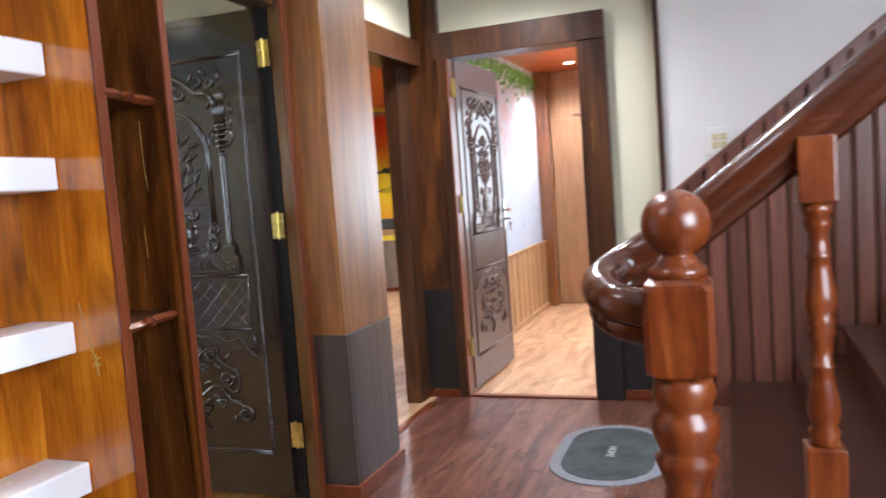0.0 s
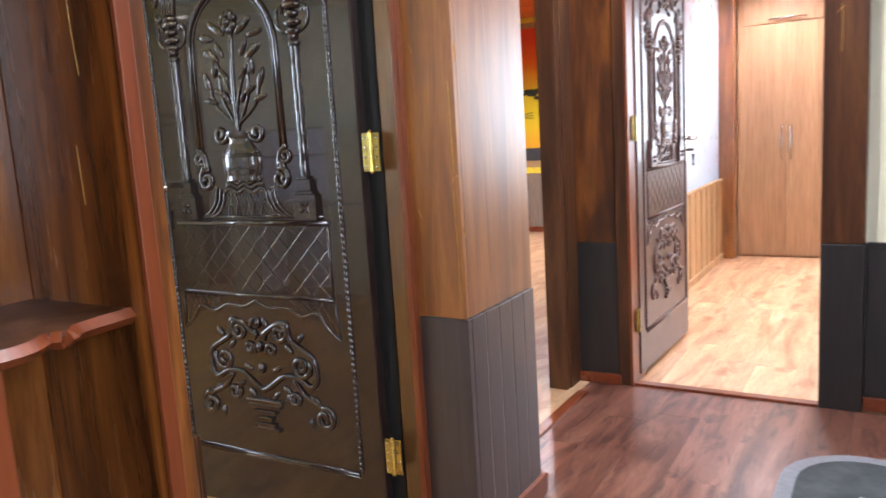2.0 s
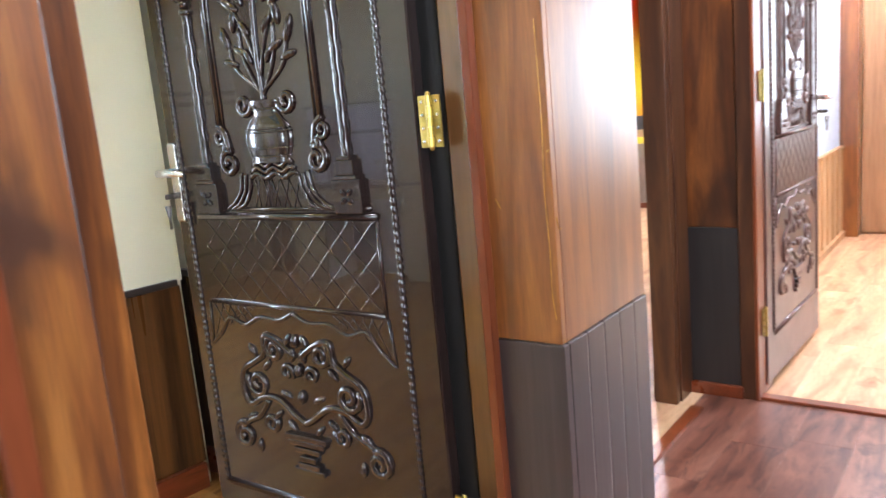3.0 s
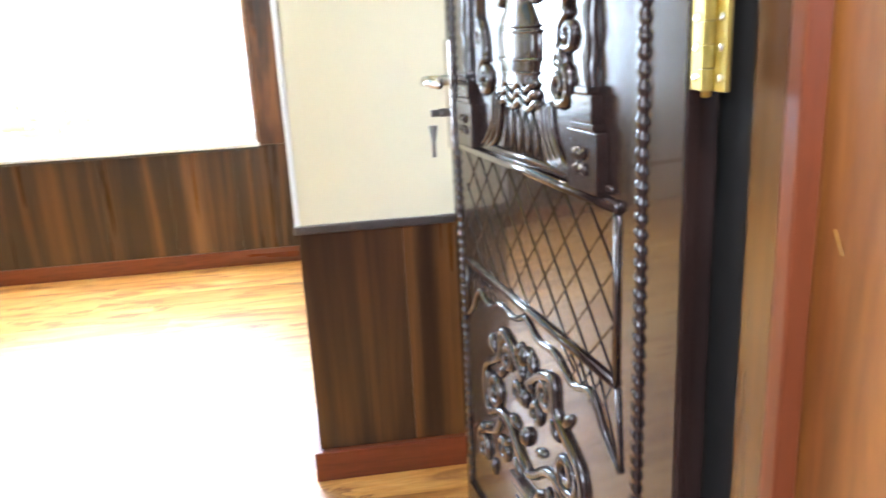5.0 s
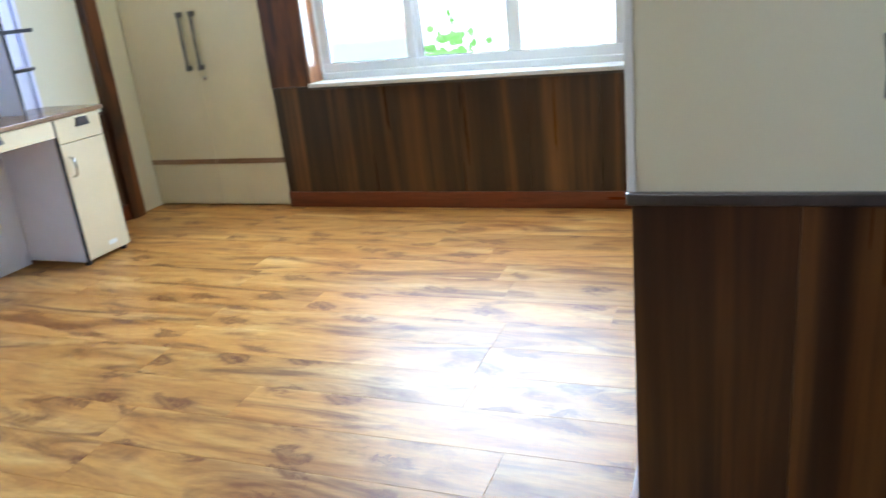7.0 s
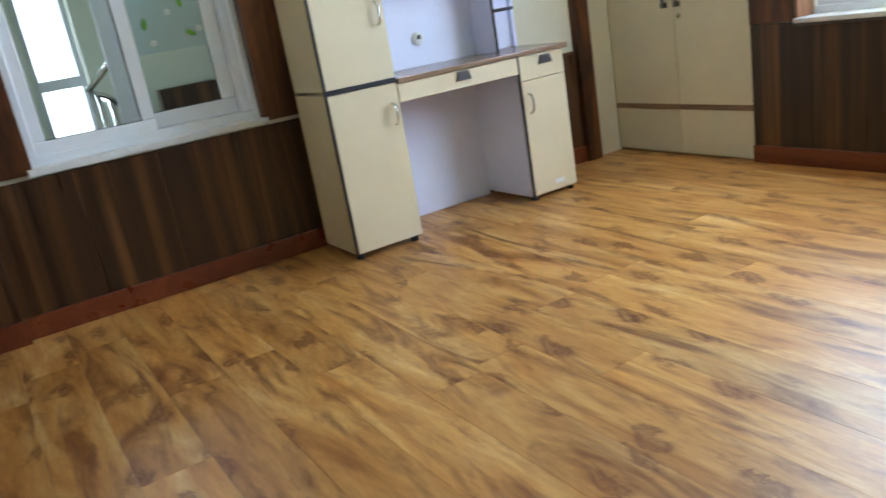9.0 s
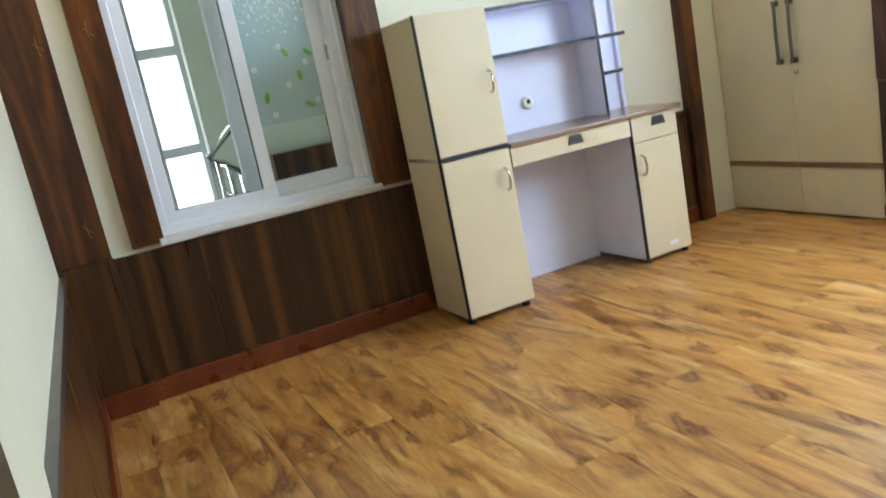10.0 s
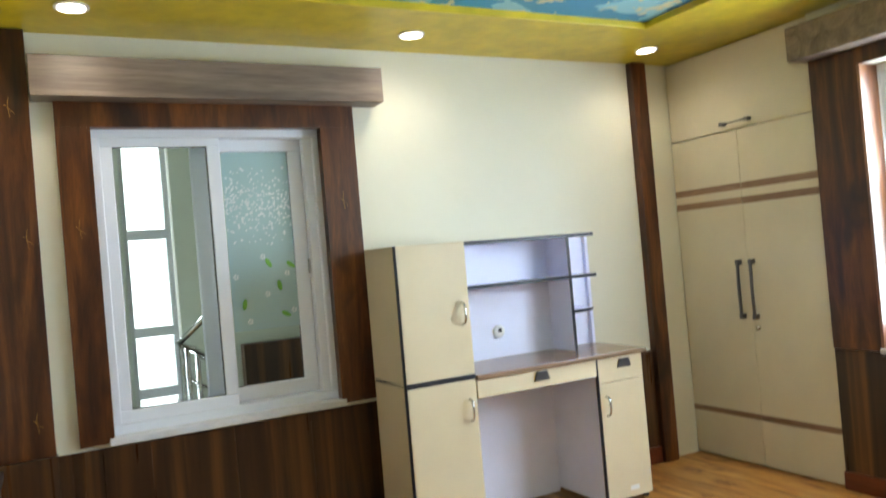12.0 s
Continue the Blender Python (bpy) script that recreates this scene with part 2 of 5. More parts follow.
RAIL = wood("dark_rail_lacquer", [(0.3, (0.060, 0.014, 0.005)), (0.6, (0.095, 0.023, 0.008)), (0.85, (0.135, 0.036, 0.012))], "X", 4, 0.24, 0.1, coat=0.5, stretch=0.12)
STAIRPANEL = wood("stair_panel_wood", [(0.3, (0.10, 0.036, 0.025)), (0.6, (0.20, 0.076, 0.054)), (0.85, (0.29, 0.125, 0.092))], "Z", 6, 0.33, 0.5, stretch=0.06)
STEPWOOD = wood("dark_step_wood", [(0.3, (0.030, 0.010, 0.006)), (0.6, (0.052, 0.018, 0.010)), (0.85, (0.08, 0.03, 0.016))], "X", 5, 0.3, 0.15, stretch=0.08)
DOOR = plain("carved_door_lacquer", (0.017, 0.0095, 0.0078), 0.2, 0, 0.25, 5, 0.05, 0.5)
DOOR.node_tree.nodes["Principled BSDF"].inputs["Specular IOR Level"].default_value = 0.38
DOOR2 = plain("carved_door_lacquer_red", (0.065, 0.030, 0.024), 0.32, 0, 0.25, 5, 0.06, 0.25)
DARKLEAF = plain("dark_leaf_paint", (0.03, 0.04, 0.022), 0.5)
BLACKGAP = plain("black_rebate", (0.01, 0.009, 0.008), 0.5)
CREAM = plain("cream_wall_paint", (0.69, 0.66, 0.52), 0.5, 0, 0.03, 2, 0.05)
HALLCREAM = plain("hall_cream_paint", (0.66, 0.63, 0.47), 0.55, 0, 0.03, 2, 0.05)
WHITEWALL = plain("white_wall_paint", (0.74, 0.72, 0.71), 0.6, 0, 0.02, 2, 0.05)
GREENWALL = plain("pale_green_paint", (0.60, 0.66, 0.56), 0.6, 0, 0.03)
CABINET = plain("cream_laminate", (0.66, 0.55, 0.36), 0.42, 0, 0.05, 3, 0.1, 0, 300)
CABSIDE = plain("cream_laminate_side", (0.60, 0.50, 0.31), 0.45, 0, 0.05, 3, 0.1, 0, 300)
WARDROBE = plain("wardrobe_laminate", (0.64, 0.57, 0.40), 0.38, 0, 0.05, 3, 0.1, 0, 300)
LILAC = plain("lilac_white_laminate", (0.75, 0.77, 0.95), 0.4, 0, 0.03)
BLACKEDGE = plain("black_edge_band", (0.014, 0.015, 0.022), 0.35)
BANDWOOD = wood("brown_band_veneer", [(0.3, (0.20, 0.11, 0.06)), (0.7, (0.34, 0.21, 0.12))], "Y", 9, 0.4, 0.1)
DESKTOP = wood("walnut_desk_top", [(0.3, (0.19, 0.11, 0.062)), (0.6, (0.28, 0.175, 0.105)), (0.85, (0.34, 0.22, 0.14))], "X", 7, 0.2, 0.05)
PELMET = wood("grey_brown_pelmet_wood", [(0.25, (0.10, 0.07, 0.05)), (0.5, (0.22, 0.165, 0.125)), (0.8, (0.34, 0.27, 0.215))], "X", 10, 0.4, 0.1, stretch=0.06)
UPVC = plain("white_window_frame", (0.74, 0.76, 0.81), 0.3, 0, 0.02)
SILL = plain("pale_stone_sill", (0.66, 0.65, 0.64), 0.3, 0, 0.06, 20)
CHROME = plain("brushed_steel", (0.62, 0.61, 0.60), 0.25, 1.0, 0.05)
DARKMETAL = plain("dark_steel", (0.16, 0.15, 0.15), 0.3, 1.0, 0.05)
BRASS = plain("worn_brass", (0.52, 0.40, 0.11), 0.33, 1.0, 0.25, 30)
RUBBER = plain("black_gasket", (0.02, 0.02, 0.022), 0.5)
WHITESHELF = plain("white_gloss_shelf", (0.82, 0.82, 0.84), 0.25, 0, 0.02)
MATBASE = plain("grey_mat_border", (0.24, 0.25, 0.28), 0.85, 0, 0.12, 40, 0.3)
MATTOP = plain("charcoal_mat_top", (0.06, 0.07, 0.075), 0.85, 0, 0.4, 9, 0.3)
LETTER = plain("pale_print", (0.50, 0.50, 0.49), 0.8)
SUNYELLOW = plain("sun_yellow_paint", (0.80, 0.62, 0.06), 0.4, 0, 0.2, 7)
GREYWAIN_DARK = plain("slate_grey_paint", (0.055, 0.055, 0.06), 0.4, 0, 0.25, 9)
YELLOW = plain("mustard_ceiling_paint", (0.54, 0.41, 0.018), 0.35, 0, 0.2, 7)
ORANGECEIL = plain("orange_ceiling_paint", (0.60, 0.13, 0.03), 0.35, 0, 0.2, 3)
WHITECEIL = plain("white_ceiling_paint", (0.78, 0.77, 0.74), 0.7, 0, 0.02)
CLOSET = wood("light_brown_laminate", [(0.3, (0.32, 0.17, 0.087)), (0.6, (0.42, 0.24, 0.13)), (0.85, (0.49, 0.30, 0.17))], "Z", 5, 0.35, 0.08, stretch=0.06)
SLAT = wood("slat_wood", [(0.3, (0.38, 0.22, 0.10)), (0.6, (0.52, 0.33, 0.17)), (0.85, (0.60, 0.41, 0.23))], "Z", 6, 0.4, 0.3, stretch=0.06)
GREYWAIN = wood("grey_wainscot", [(0.3, (0.17, 0.13, 0.10)), (0.7, (0.27, 0.21, 0.17))], "Z", 6, 0.4, 0.2)
LAMPGLOW = glow("lamp_diffuser", (1.0, 0.95, 0.85), 14)
GLASS = clear_glass("window_glass")
FILM = plain("frosted_film", (0.36, 0.50, 0.50), 0.35, 0, 0.05, 2)
FLOWER = plain("white_print", (0.72, 0.74, 0.72), 0.6)
LEAFGREEN = plain("green_leaf_print", (0.16, 0.42, 0.05), 0.6)
# outdoor backdrops glow by themselves; daylight and haze are in their colours
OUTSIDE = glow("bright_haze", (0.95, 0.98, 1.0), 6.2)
HOUSE = glow("glowing_hazy_house", (0.75, 0.85, 0.85), 1.6)
ROOF = glow("glowing_hazy_roof", (1.0, 0.72, 0.68), 1.8)
TREES = glow("glowing_far_foliage", (0.30, 0.58, 0.18), 1.35)
SOCKET = plain("white_plastic", (0.75, 0.75, 0.74), 0.35, 0, 0.02)


def mural(name, stops, axis, lo, hi, blot=None):
    """Painted wall: bands of colour along the height, with brushed blotches."""
    m, nt, b = nodes_of(name)
    tc = nt.nodes.new("ShaderNodeTexCoord")
    sep = nt.nodes.new("ShaderNodeSeparateXYZ")
    nt.links.new(tc.outputs["Object"], sep.inputs[0])
    mr = nt.nodes.new("ShaderNodeMapRange")
    mr.inputs["From Min"].default_value, mr.inputs["From Max"].default_value = lo, hi
    nt.links.new(sep.outputs[axis], mr.inputs["Value"])
    add = nt.nodes.new("ShaderNodeMath")
    add.operation = "MULTIPLY_ADD"
    add.inputs[1].default_value = 0.12
    nt.links.new(noise_node(nt, tc.outputs["Object"], 2.2, 4), add.inputs[0])
    nt.links.new(mr.outputs[0], add.inputs[2])
    col = ramp(nt, add.outputs[0], stops)
    for scale, lim, c, tall, z0, z1 in blot or ():
        mp = nt.nodes.new("ShaderNodeMapping")
        mp.inputs["Scale"].default_value = (1, 1, tall)
        nt.links.new(tc.outputs["Object"], mp.inputs["Vector"])
        f = ramp(nt, noise_node(nt, mp.outputs["Vector"], scale, 3, 0.5), [(lim, (0, 0, 0)), (lim + 0.03, (1, 1, 1))])
        span = nt.nodes.new("ShaderNodeMapRange")
        span.inputs["From Min"].default_value, span.inputs["From Max"].default_value = z0, z1
        nt.links.new(sep.outputs["Z"], span.inputs["Value"])
        cut = nt.nodes.new("ShaderNodeMath")
        cut.operation = "MULTIPLY"
        nt.links.new(f, cut.inputs[0])
        nt.links.new(span.outputs[0], cut.inputs[1])
        col = mixed(nt, "MIX", cut.outputs[0], col, c)
    nt.links.new(col, b.inputs["Base Color"])
    b.inputs["Roughness"].default_value = 0.45
    return m


SUNSET = mural("sunset_mural_paint", [(0.05, (0.80, 0.26, 0.03)), (0.18, (0.85, 0.36, 0.03)), (0.34, (0.87, 0.60, 0.03)), (0.46, (0.87, 0.68, 0.03)), (0.60, (0.87, 0.62, 0.03)), (0.72, (0.87, 0.38, 0.02)), (0.82, (0.85, 0.16, 0.015)), (0.96, (0.80, 0.07, 0.02))], "Z", 0.8, 2.4)
BLOSSOM = mural("blossom_mural_paint", [(0.05, (0.44, 0.56, 0.72)), (0.5, (0.54, 0.64, 0.76)), (0.95, (0.60, 0.62, 0.70))], "Z", 0.7, 2.5, [(26, 0.56, (0.72, 0.26, 0.26), 0.22, 1.45, 1.75), (30, 0.66, (0.10, 0.26, 0.16), 0.30, 1.9, 1.6), (16, 0.55, (0.20, 0.42, 0.10), 0.7, 2.15, 2.35)])
SKYCEIL = mural("sky_ceiling_paint", [(0.1, (0.015, 0.20, 0.36)), (0.9, (0.03, 0.30, 0.46))], "X", -5, -2, [(5, 0.54, (0.25, 0.50, 0.55), 1, 0, 1), (8, 0.58, (0.62, 0.54, 0.30), 1, 0, 1)])


# ---- mesh helpers ----
def box(bm, x0, y0, z0, x1, y1, z1, bevel=0.0):
    xs, ys, zs = sorted((x0, x1)), sorted((y0, y1)), sorted((z0, z1))
    v = [bm.verts.new((x, y, z)) for x in xs for y in ys for z in zs]
    fs = [bm.faces.new([v[i] for i in q]) for q in ((0, 1, 3, 2), (4, 6, 7, 5), (0, 4, 5, 1), (2, 3, 7, 6), (0, 2, 6, 4), (1, 5, 7, 3))]
    if bevel:
        edges = list({e for f in fs for e in f.edges})
        bmesh.ops.bevel(bm, geom=edges, offset=bevel, segments=2, affect="EDGES", profile=0.5, clamp_overlap=True)


def prism(bm, outline, z0, z1):
    lo = [bm.verts.new((x, y, z0)) for x, y in outline]
    hi = [bm.verts.new((x, y, z1)) for x, y in outline]
    n = len(outline)
    bm.faces.new(lo[::-1])
    bm.faces.new(hi)
    for i in range(n):
        bm.faces.new((lo[i], lo[(i + 1) % n], hi[(i + 1) % n], hi[i]))


def sweep(bm, pts, radius, seg=8, closed_ends=True, flat=1.0):
    """A tube along pts; radius a number or one for each point."""
    pts = [Vector(p) for p in pts]
    rings, up = [], Vector((0, 1, 0))
    for i, p in enumerate(pts):
        d = (pts[min(i + 1, len(pts) - 1)] - pts[max(i - 1, 0)]).normalized()
        side = d.cross(up)
        if side.length < 1e-4:
            side = d.cross(Vector((1, 0, 0)))
        side.normalize()
        nrm = side.cross(d).normalized()
        r = radius[i] if isinstance(radius, (list, tuple)) else radius
        rings.append([bm.verts.new(p + r * (math.cos(a) * side + flat * math.sin(a) * nrm)) for a in (2 * math.pi * k / seg for k in range(seg))])
    for a, b in zip(rings, rings[1:]):
        for k in range(seg):
            bm.faces.new((a[k], a[(k + 1) % seg], b[(k + 1) % seg], b[k]))
    if closed_ends:
        bm.faces.new(rings[0][::-1])
        bm.faces.new(rings[-1])


def lathe(bm, profile, x=0, y=0, seg=20):
    rings = [[bm.verts.new((x + r * math.cos(2 * math.pi * k / seg), y + r * math.sin(2 * math.pi * k / seg), z)) for k in range(seg)] for r, z in profile]
    for a, b in zip(rings, rings[1:]):
        for k in range(seg):
            bm.faces.new((a[k], a[(k + 1) % seg], b[(k + 1) % seg], b[k]))
    bm.faces.new(rings[0][::-1])
    bm.faces.new(rings[-1])


def blob(bm, x, y, z, rx, ry, rz, turn=0.0, u=8, v=5):
    m = pose(x, y, z, 0, turn, 0) @ Matrix.Diagonal((rx, ry, rz, 1))
    bmesh.ops.create_uvsphere(bm, u_segments=u, v_segments=v, radius=1, matrix=m)


def mesh_of(name, bm, material, smooth=False):
    bmesh.ops.recalc_face_normals(bm, faces=bm.faces[:])
    data = bpy.data.meshes.new(name)
    bm.to_mesh(data)
    bm.free()
    data.materials.append(material)
    if smooth:
        for p in data.polygons:
            p.use_smooth = True
    return data


def part(name, bm, material, parent=None, label="", smooth=False):
    ob = new(name, mesh_of(name, bm, material, smooth))
    if parent:
        ob.parent = parent
    return tagged(ob, label)


def boxpart(name, dims, material, parent=None, label="", bevel=0.002):
    bm = bmesh.new()
    box(bm, *dims, bevel)
    return part(name, bm, material, parent, label)


def structure(name, boxes, material, label="", bevel=0.0):
    bm = bmesh.new()
    for b in boxes:
        box(bm, *b, bevel)
    ob = part(name, bm, material)
    return tagged(ob, label, kind="structure")


def thing(name, label, category, group=""):
    return tagged(new(name), label, category, group)


def solo(name, bm, material, label, category, group="", smooth=False):
    return tagged(part(name, bm, material, None, "", smooth), label, category, group)


# ---- structure: hall ----
X_HALL, Y_FAR = -1.30, 5.04
structure("floor_slab", [(-6.2, -3.4, -0.2, 3.2, 10.6, -0.03)], BLACKGAP, "plain floor slab under the boards")
hall_floor = structure("floor_hall", [(-1.33, -1.6, -0.03, 2.6, 5.04, -0.012), (-1.36, 4.8, -0.03, -1.1, 5.06, -0.001)], HALL_FLOOR, "dark red-brown glossy laminate floor")
room_floor = structure("floor_room", [(-5.9, -1.1, -0.03, -1.334, 3.7, -0.012), (-2.2, 2.2, -0.03, -1.36, 3.4, -0.0015)], ROOM_FLOOR, "light honey laminate floor with brown figure")
far_floor = structure("floor_far_room", [(-1.6, 5.044, -0.03, 2.0, 9.1, -0.0105)], FAR_FLOOR, "light laminate floor of the far room")
side_floor = structure("floor_side_room", [(-5.7, 3.85, -0.03, -1.62, 10.4, -0.002), (-1.62, 3.86, -0.03, -1.334, 5.08, -0.002)], FAR_FLOOR, "light laminate floor of the side room")
structure("threshold_far", [(-1.15, 5.0, -0.012, -0.335, 5.05, 0.012)], REDWOOD, "red-brown door threshold strip", 0.003)
structure("threshold_side", [(-1.36, 3.86, -0.012, -1.31, 4.82, 0.012)], REDWOOD, "red-brown door threshold strip", 0.003)
structure("threshold_room", [(-1.36, 2.49, -0.012, -1.31, 3.31, 0.01)], REDWOOD, "red-brown door threshold strip", 0.003)

wall_hall_west = structure("wall_hall_west", [(-1.62, -1.6, 0, -1.32, 2.44, 2.75), (-1.5, 2.44, 2.24, -1.32, 3.40, 2.75), (-1.5, 3.40, 0, -1.32, 3.82, 2.75),
                                              (-1.5, 3.82, 2.2, -1.32, 4.86, 2.75), (-1.51, 4.86, 0, -1.42, 5.06, 2.75)], HALLCREAM, "cream painted hall wall")
wall_far = structure("wall_far", [(-1.42, 5.06, 0, -1.17, 5.2, 2.29), (-1.42, 5.06, 2.29, 0.12, 5.2, 2.75), (-0.32, 5.06, 0, 0.12, 5.2, 2.29)], HALLCREAM, "cream painted wall round the far door")
structure("wall_stair", [(0.13, 4.98, 0, 3.0, 5.2, 4.2)], WHITEWALL, "white painted stair wall")
structure("wall_hall_east", [(2.6, -1.6, 0, 2.75, -0.7, 4.2), (2.6, -0.7, 0, 2.75, 1.1, 1.0), (2.6, -0.7, 2.8, 2.75, 1.1, 4.2), (2.6, 1.1, 0, 2.75, 5.0, 4.2)], WHITEWALL, "white painted hall wall with a window opening")
# unseen south end; dark wood chosen to dim what door and niche reflect
structure("wall_hall_south", [(-1.62, -1.75, 0, 2.75, -1.6, 4.2)], PANEL, "unseen closing wall of the hall, dark brown to cut reflected light")
structure("ceiling_hall", [(-1.62, -1.6, 2.75, 0.25, 5.2, 2.9)], WHITECEIL, "white hall ceiling")
structure("ceiling_stairwell", [(0.25, -1.6, 4.2, 2.75, 5.2, 4.3)], WHITECEIL, "white stairwell ceiling")
structure("trim_stair_corner", [(0.105, 4.955, 0, 0.135, 5.06, 2.75)], DARKWOOD, "dark corner trim", 0.003)

# cladding of the hall wall, as panels
boxpart("panel", (-1.32, 2.22, 0.735, -1.30, 2.44, 2.75), PILLAR, wall_hall_west)
boxpart("panel", (-1.42, 4.862, 0.0, -1.409, 5.0, 2.75), DARKWOOD, wall_hall_west)
boxpart("panel", (-1.32, 2.22, 0.0, -1.298, 2.445, 0.733), BLACKWAIN, wall_hall_west)
boxpart("panel", (-1.32, -1.6, 0.0, -1.299, 1.937, 2.75), HONEY, wall_hall_west)
# black wainscot and skirting of the far wall
boxpart("panel", (-0.165, 5.035, 0.06, 0.105, 5.06, 0.705), DARKWAIN, wall_far)
boxpart("rail", (-0.165, 5.03, 0.705, 0.105, 5.06, 0.722), DARKWAIN, wall_far)
structure("baseboard_far", [(-0.17, 5.02, 0, 0.105, 5.058, 0.06)], SKIRT, "red-brown skirting board", 0.003)
# corner post between the two doors
corner = structure("trim_corner_post", [(-1.42, 5.0, 0.70, -1.2, 5.06, 2.75)], PANEL, "brown wooden corner post", 0.003)
boxpart("panel", (-1.422, 4.992, 0.05, -1.2, 5.06, 0.70), DARKWAIN, corner)
structure("baseboard_corner", [(-1.44, 4.975, 0, -1.2, 5.06, 0.05)], SKIRT, "red-brown skirting board", 0.003)

# pillar between the doors
pillar = structure("wall_pillar", [(-1.32, 3.36, 0.0, -1.14, 3.79, 2.75)], PILLAR, "brown veneered pillar with a charcoal base")
boxpart("panel", (-1.29, 3.34, 0.745, -1.118, 3.36, 2.75), PILLAR, pillar)
boxpart("panel", (-1.14, 3.36, 0.745, -1.118, 3.80, 2.75), PILLAR, pillar)
boxpart("panel", (-1.29, 3.336, 0.06, -1.112, 3.36, 0.743), BLACKWAIN, pillar)
for k in range(5):
    boxpart("panel", (-1.14, 3.362 + k * 0.088, 0.06, -1.112, 3.447 + k * 0.088, 0.743), BLACKWAIN, pillar, bevel=0.003)
for k in range(1, 5):
    boxpart("groove_line", (-1.116, 3.3585 + k * 0.088, 0.066, -1.1128, 3.3605 + k * 0.088, 0.74), PALELINE, pillar, "pale line in a groove", 0)


def vein(parent, pts, r=0.0011):
    """Thin gold streak in the veneer."""
    bm = bmesh.new()
    sweep(bm, smooth_line3(pts, 5), r, 5)
    part("vein", bm, VEIN, parent, "gold streak in the veneer", True)


def smooth_line3(pts, n):
    out = []
    for i in range(len(pts) - 1):
        p = [Vector(pts[max(0, min(len(pts) - 1, i + d))]) for d in (-1, 0, 1, 2)]
        out += [0.5 * (2 * p[1] + (p[2] - p[0]) * t + (2 * p[0] - 5 * p[1] + 4 * p[2] - p[3]) * t * t + (3 * p[1] - p[0] - 3 * p[2] + p[3]) * t ** 3) for t in (k / n for k in range(n))]
    return out + [Vector(pts[-1])]


vein(pillar, [(-1.136, 3.3395, 1.42), (-1.133, 3.3395, 1.22), (-1.137, 3.3395, 1.08), (-1.133, 3.3395, 0.95), (-1.134, 3.3395, 0.86), (-1.128, 3.3395, 0.80)])
vein(pillar, [(-1.125, 3.3395, 1.155), (-1.12, 3.3395, 1.16)], 0.002)
for z in (1.05, 1.52):
    vein(pillar, [(-1.258, 3.3395, z + 0.01), (-1.252, 3.3395, z), (-1.246, 3.3395, z - 0.012)], 0.001)
vein(pillar, [(-1.1175, 3.348, 1.02), (-1.1175, 3.355, 0.995), (-1.1175, 3.366, 0.993)], 0.0014)
vein(pillar, [(-1.1175, 3.352, 1.52), (-1.1175, 3.357, 1.47)], 0.0018)
structure("baseboard_pillar", [(-1.31, 3.318, 0, -1.095, 3.36, 0.075), (-1.14, 3.36, 0, -1.095, 3.82, 0.075)], REDWOOD, "red-brown skirting round the pillar", 0.004)

# door frames: room door, side door, far door
structure("trim_room_door", [(-1.35, 3.312, 0, -1.285, 3.345, 2.3), (-1.42, 2.44, 2.17, -1.30, 3.40, 2.24)], CASING, "glossy brown wooden door casing", 0.003)
structure("trim_room_door_edge", [(-1.297, 3.308, 0, -1.274, 3.336, 2.3)], REDWOOD, "red-brown edge of the door casing", 0.003)
structure("trim_room_door_rebate", [(-1.46, 3.325, 0, -1.35, 3.40, 2.3)], BLACKGAP, "dark hinge rebate")
structure("trim_room_door_jamb", [(-1.565, 2.44, 0, -1.30, 2.488, 2.17)], PANEL, "brown wooden jamb lining", 0.003)
structure("trim_side_door", [(-1.5, 3.79, 0, -1.32, 3.86, 2.2), (-1.5, 3.86, 2.11, -1.315, 4.82, 2.2), (-1.34, 3.82, 2.11, -1.30, 4.95, 2.27)], PANEL, "brown casing of the side door", 0.003)
structure("trim_side_door_jamb", [(-1.51, 4.82, 0, -1.415, 4.86, 2.2)], DARKWOOD, "dark jamb of the side door", 0.003)
far_casing = structure("trim_far_door", [(-1.21, 4.985, 0, -1.15, 5.2, 2.15), (-1.25, 4.99, 2.15, -0.17, 5.2, 2.31), (-0.335, 5.0, 0.72, -0.17, 5.2, 2.15)], DARKWOOD, "dark brown casing of the far door", 0.004)
vein(far_casing, [(-0.273, 4.9995, 1.685), (-0.270, 4.9995, 1.663), (-0.267, 4.9995, 1.603), (-0.269, 4.9995, 1.50)], 0.0013)
vein(far_casing, [(-0.287, 4.9995, 1.652), (-0.272, 4.9995, 1.668), (-0.258, 4.9995, 1.674)], 0.0012)
structure("trim_far_door_base", [(-0.335, 4.998, 0, -0.168, 5.2, 0.718)], DARKWAIN, "charcoal base of the door casing", 0.004)
structure("trim_far_door_edge", [(-1.152, 4.98, 0, -1.138, 5.2, 2.15)], REDWOOD, "pale red-brown edge of the door frame", 0.003)

# ---- structure: bedroom ----
XE, YB, XB = -1.835, 3.175, -3.075


def in_room(x, y):
    p = ROOM @ Vector((x, y, 0))
    return p.x, p.y


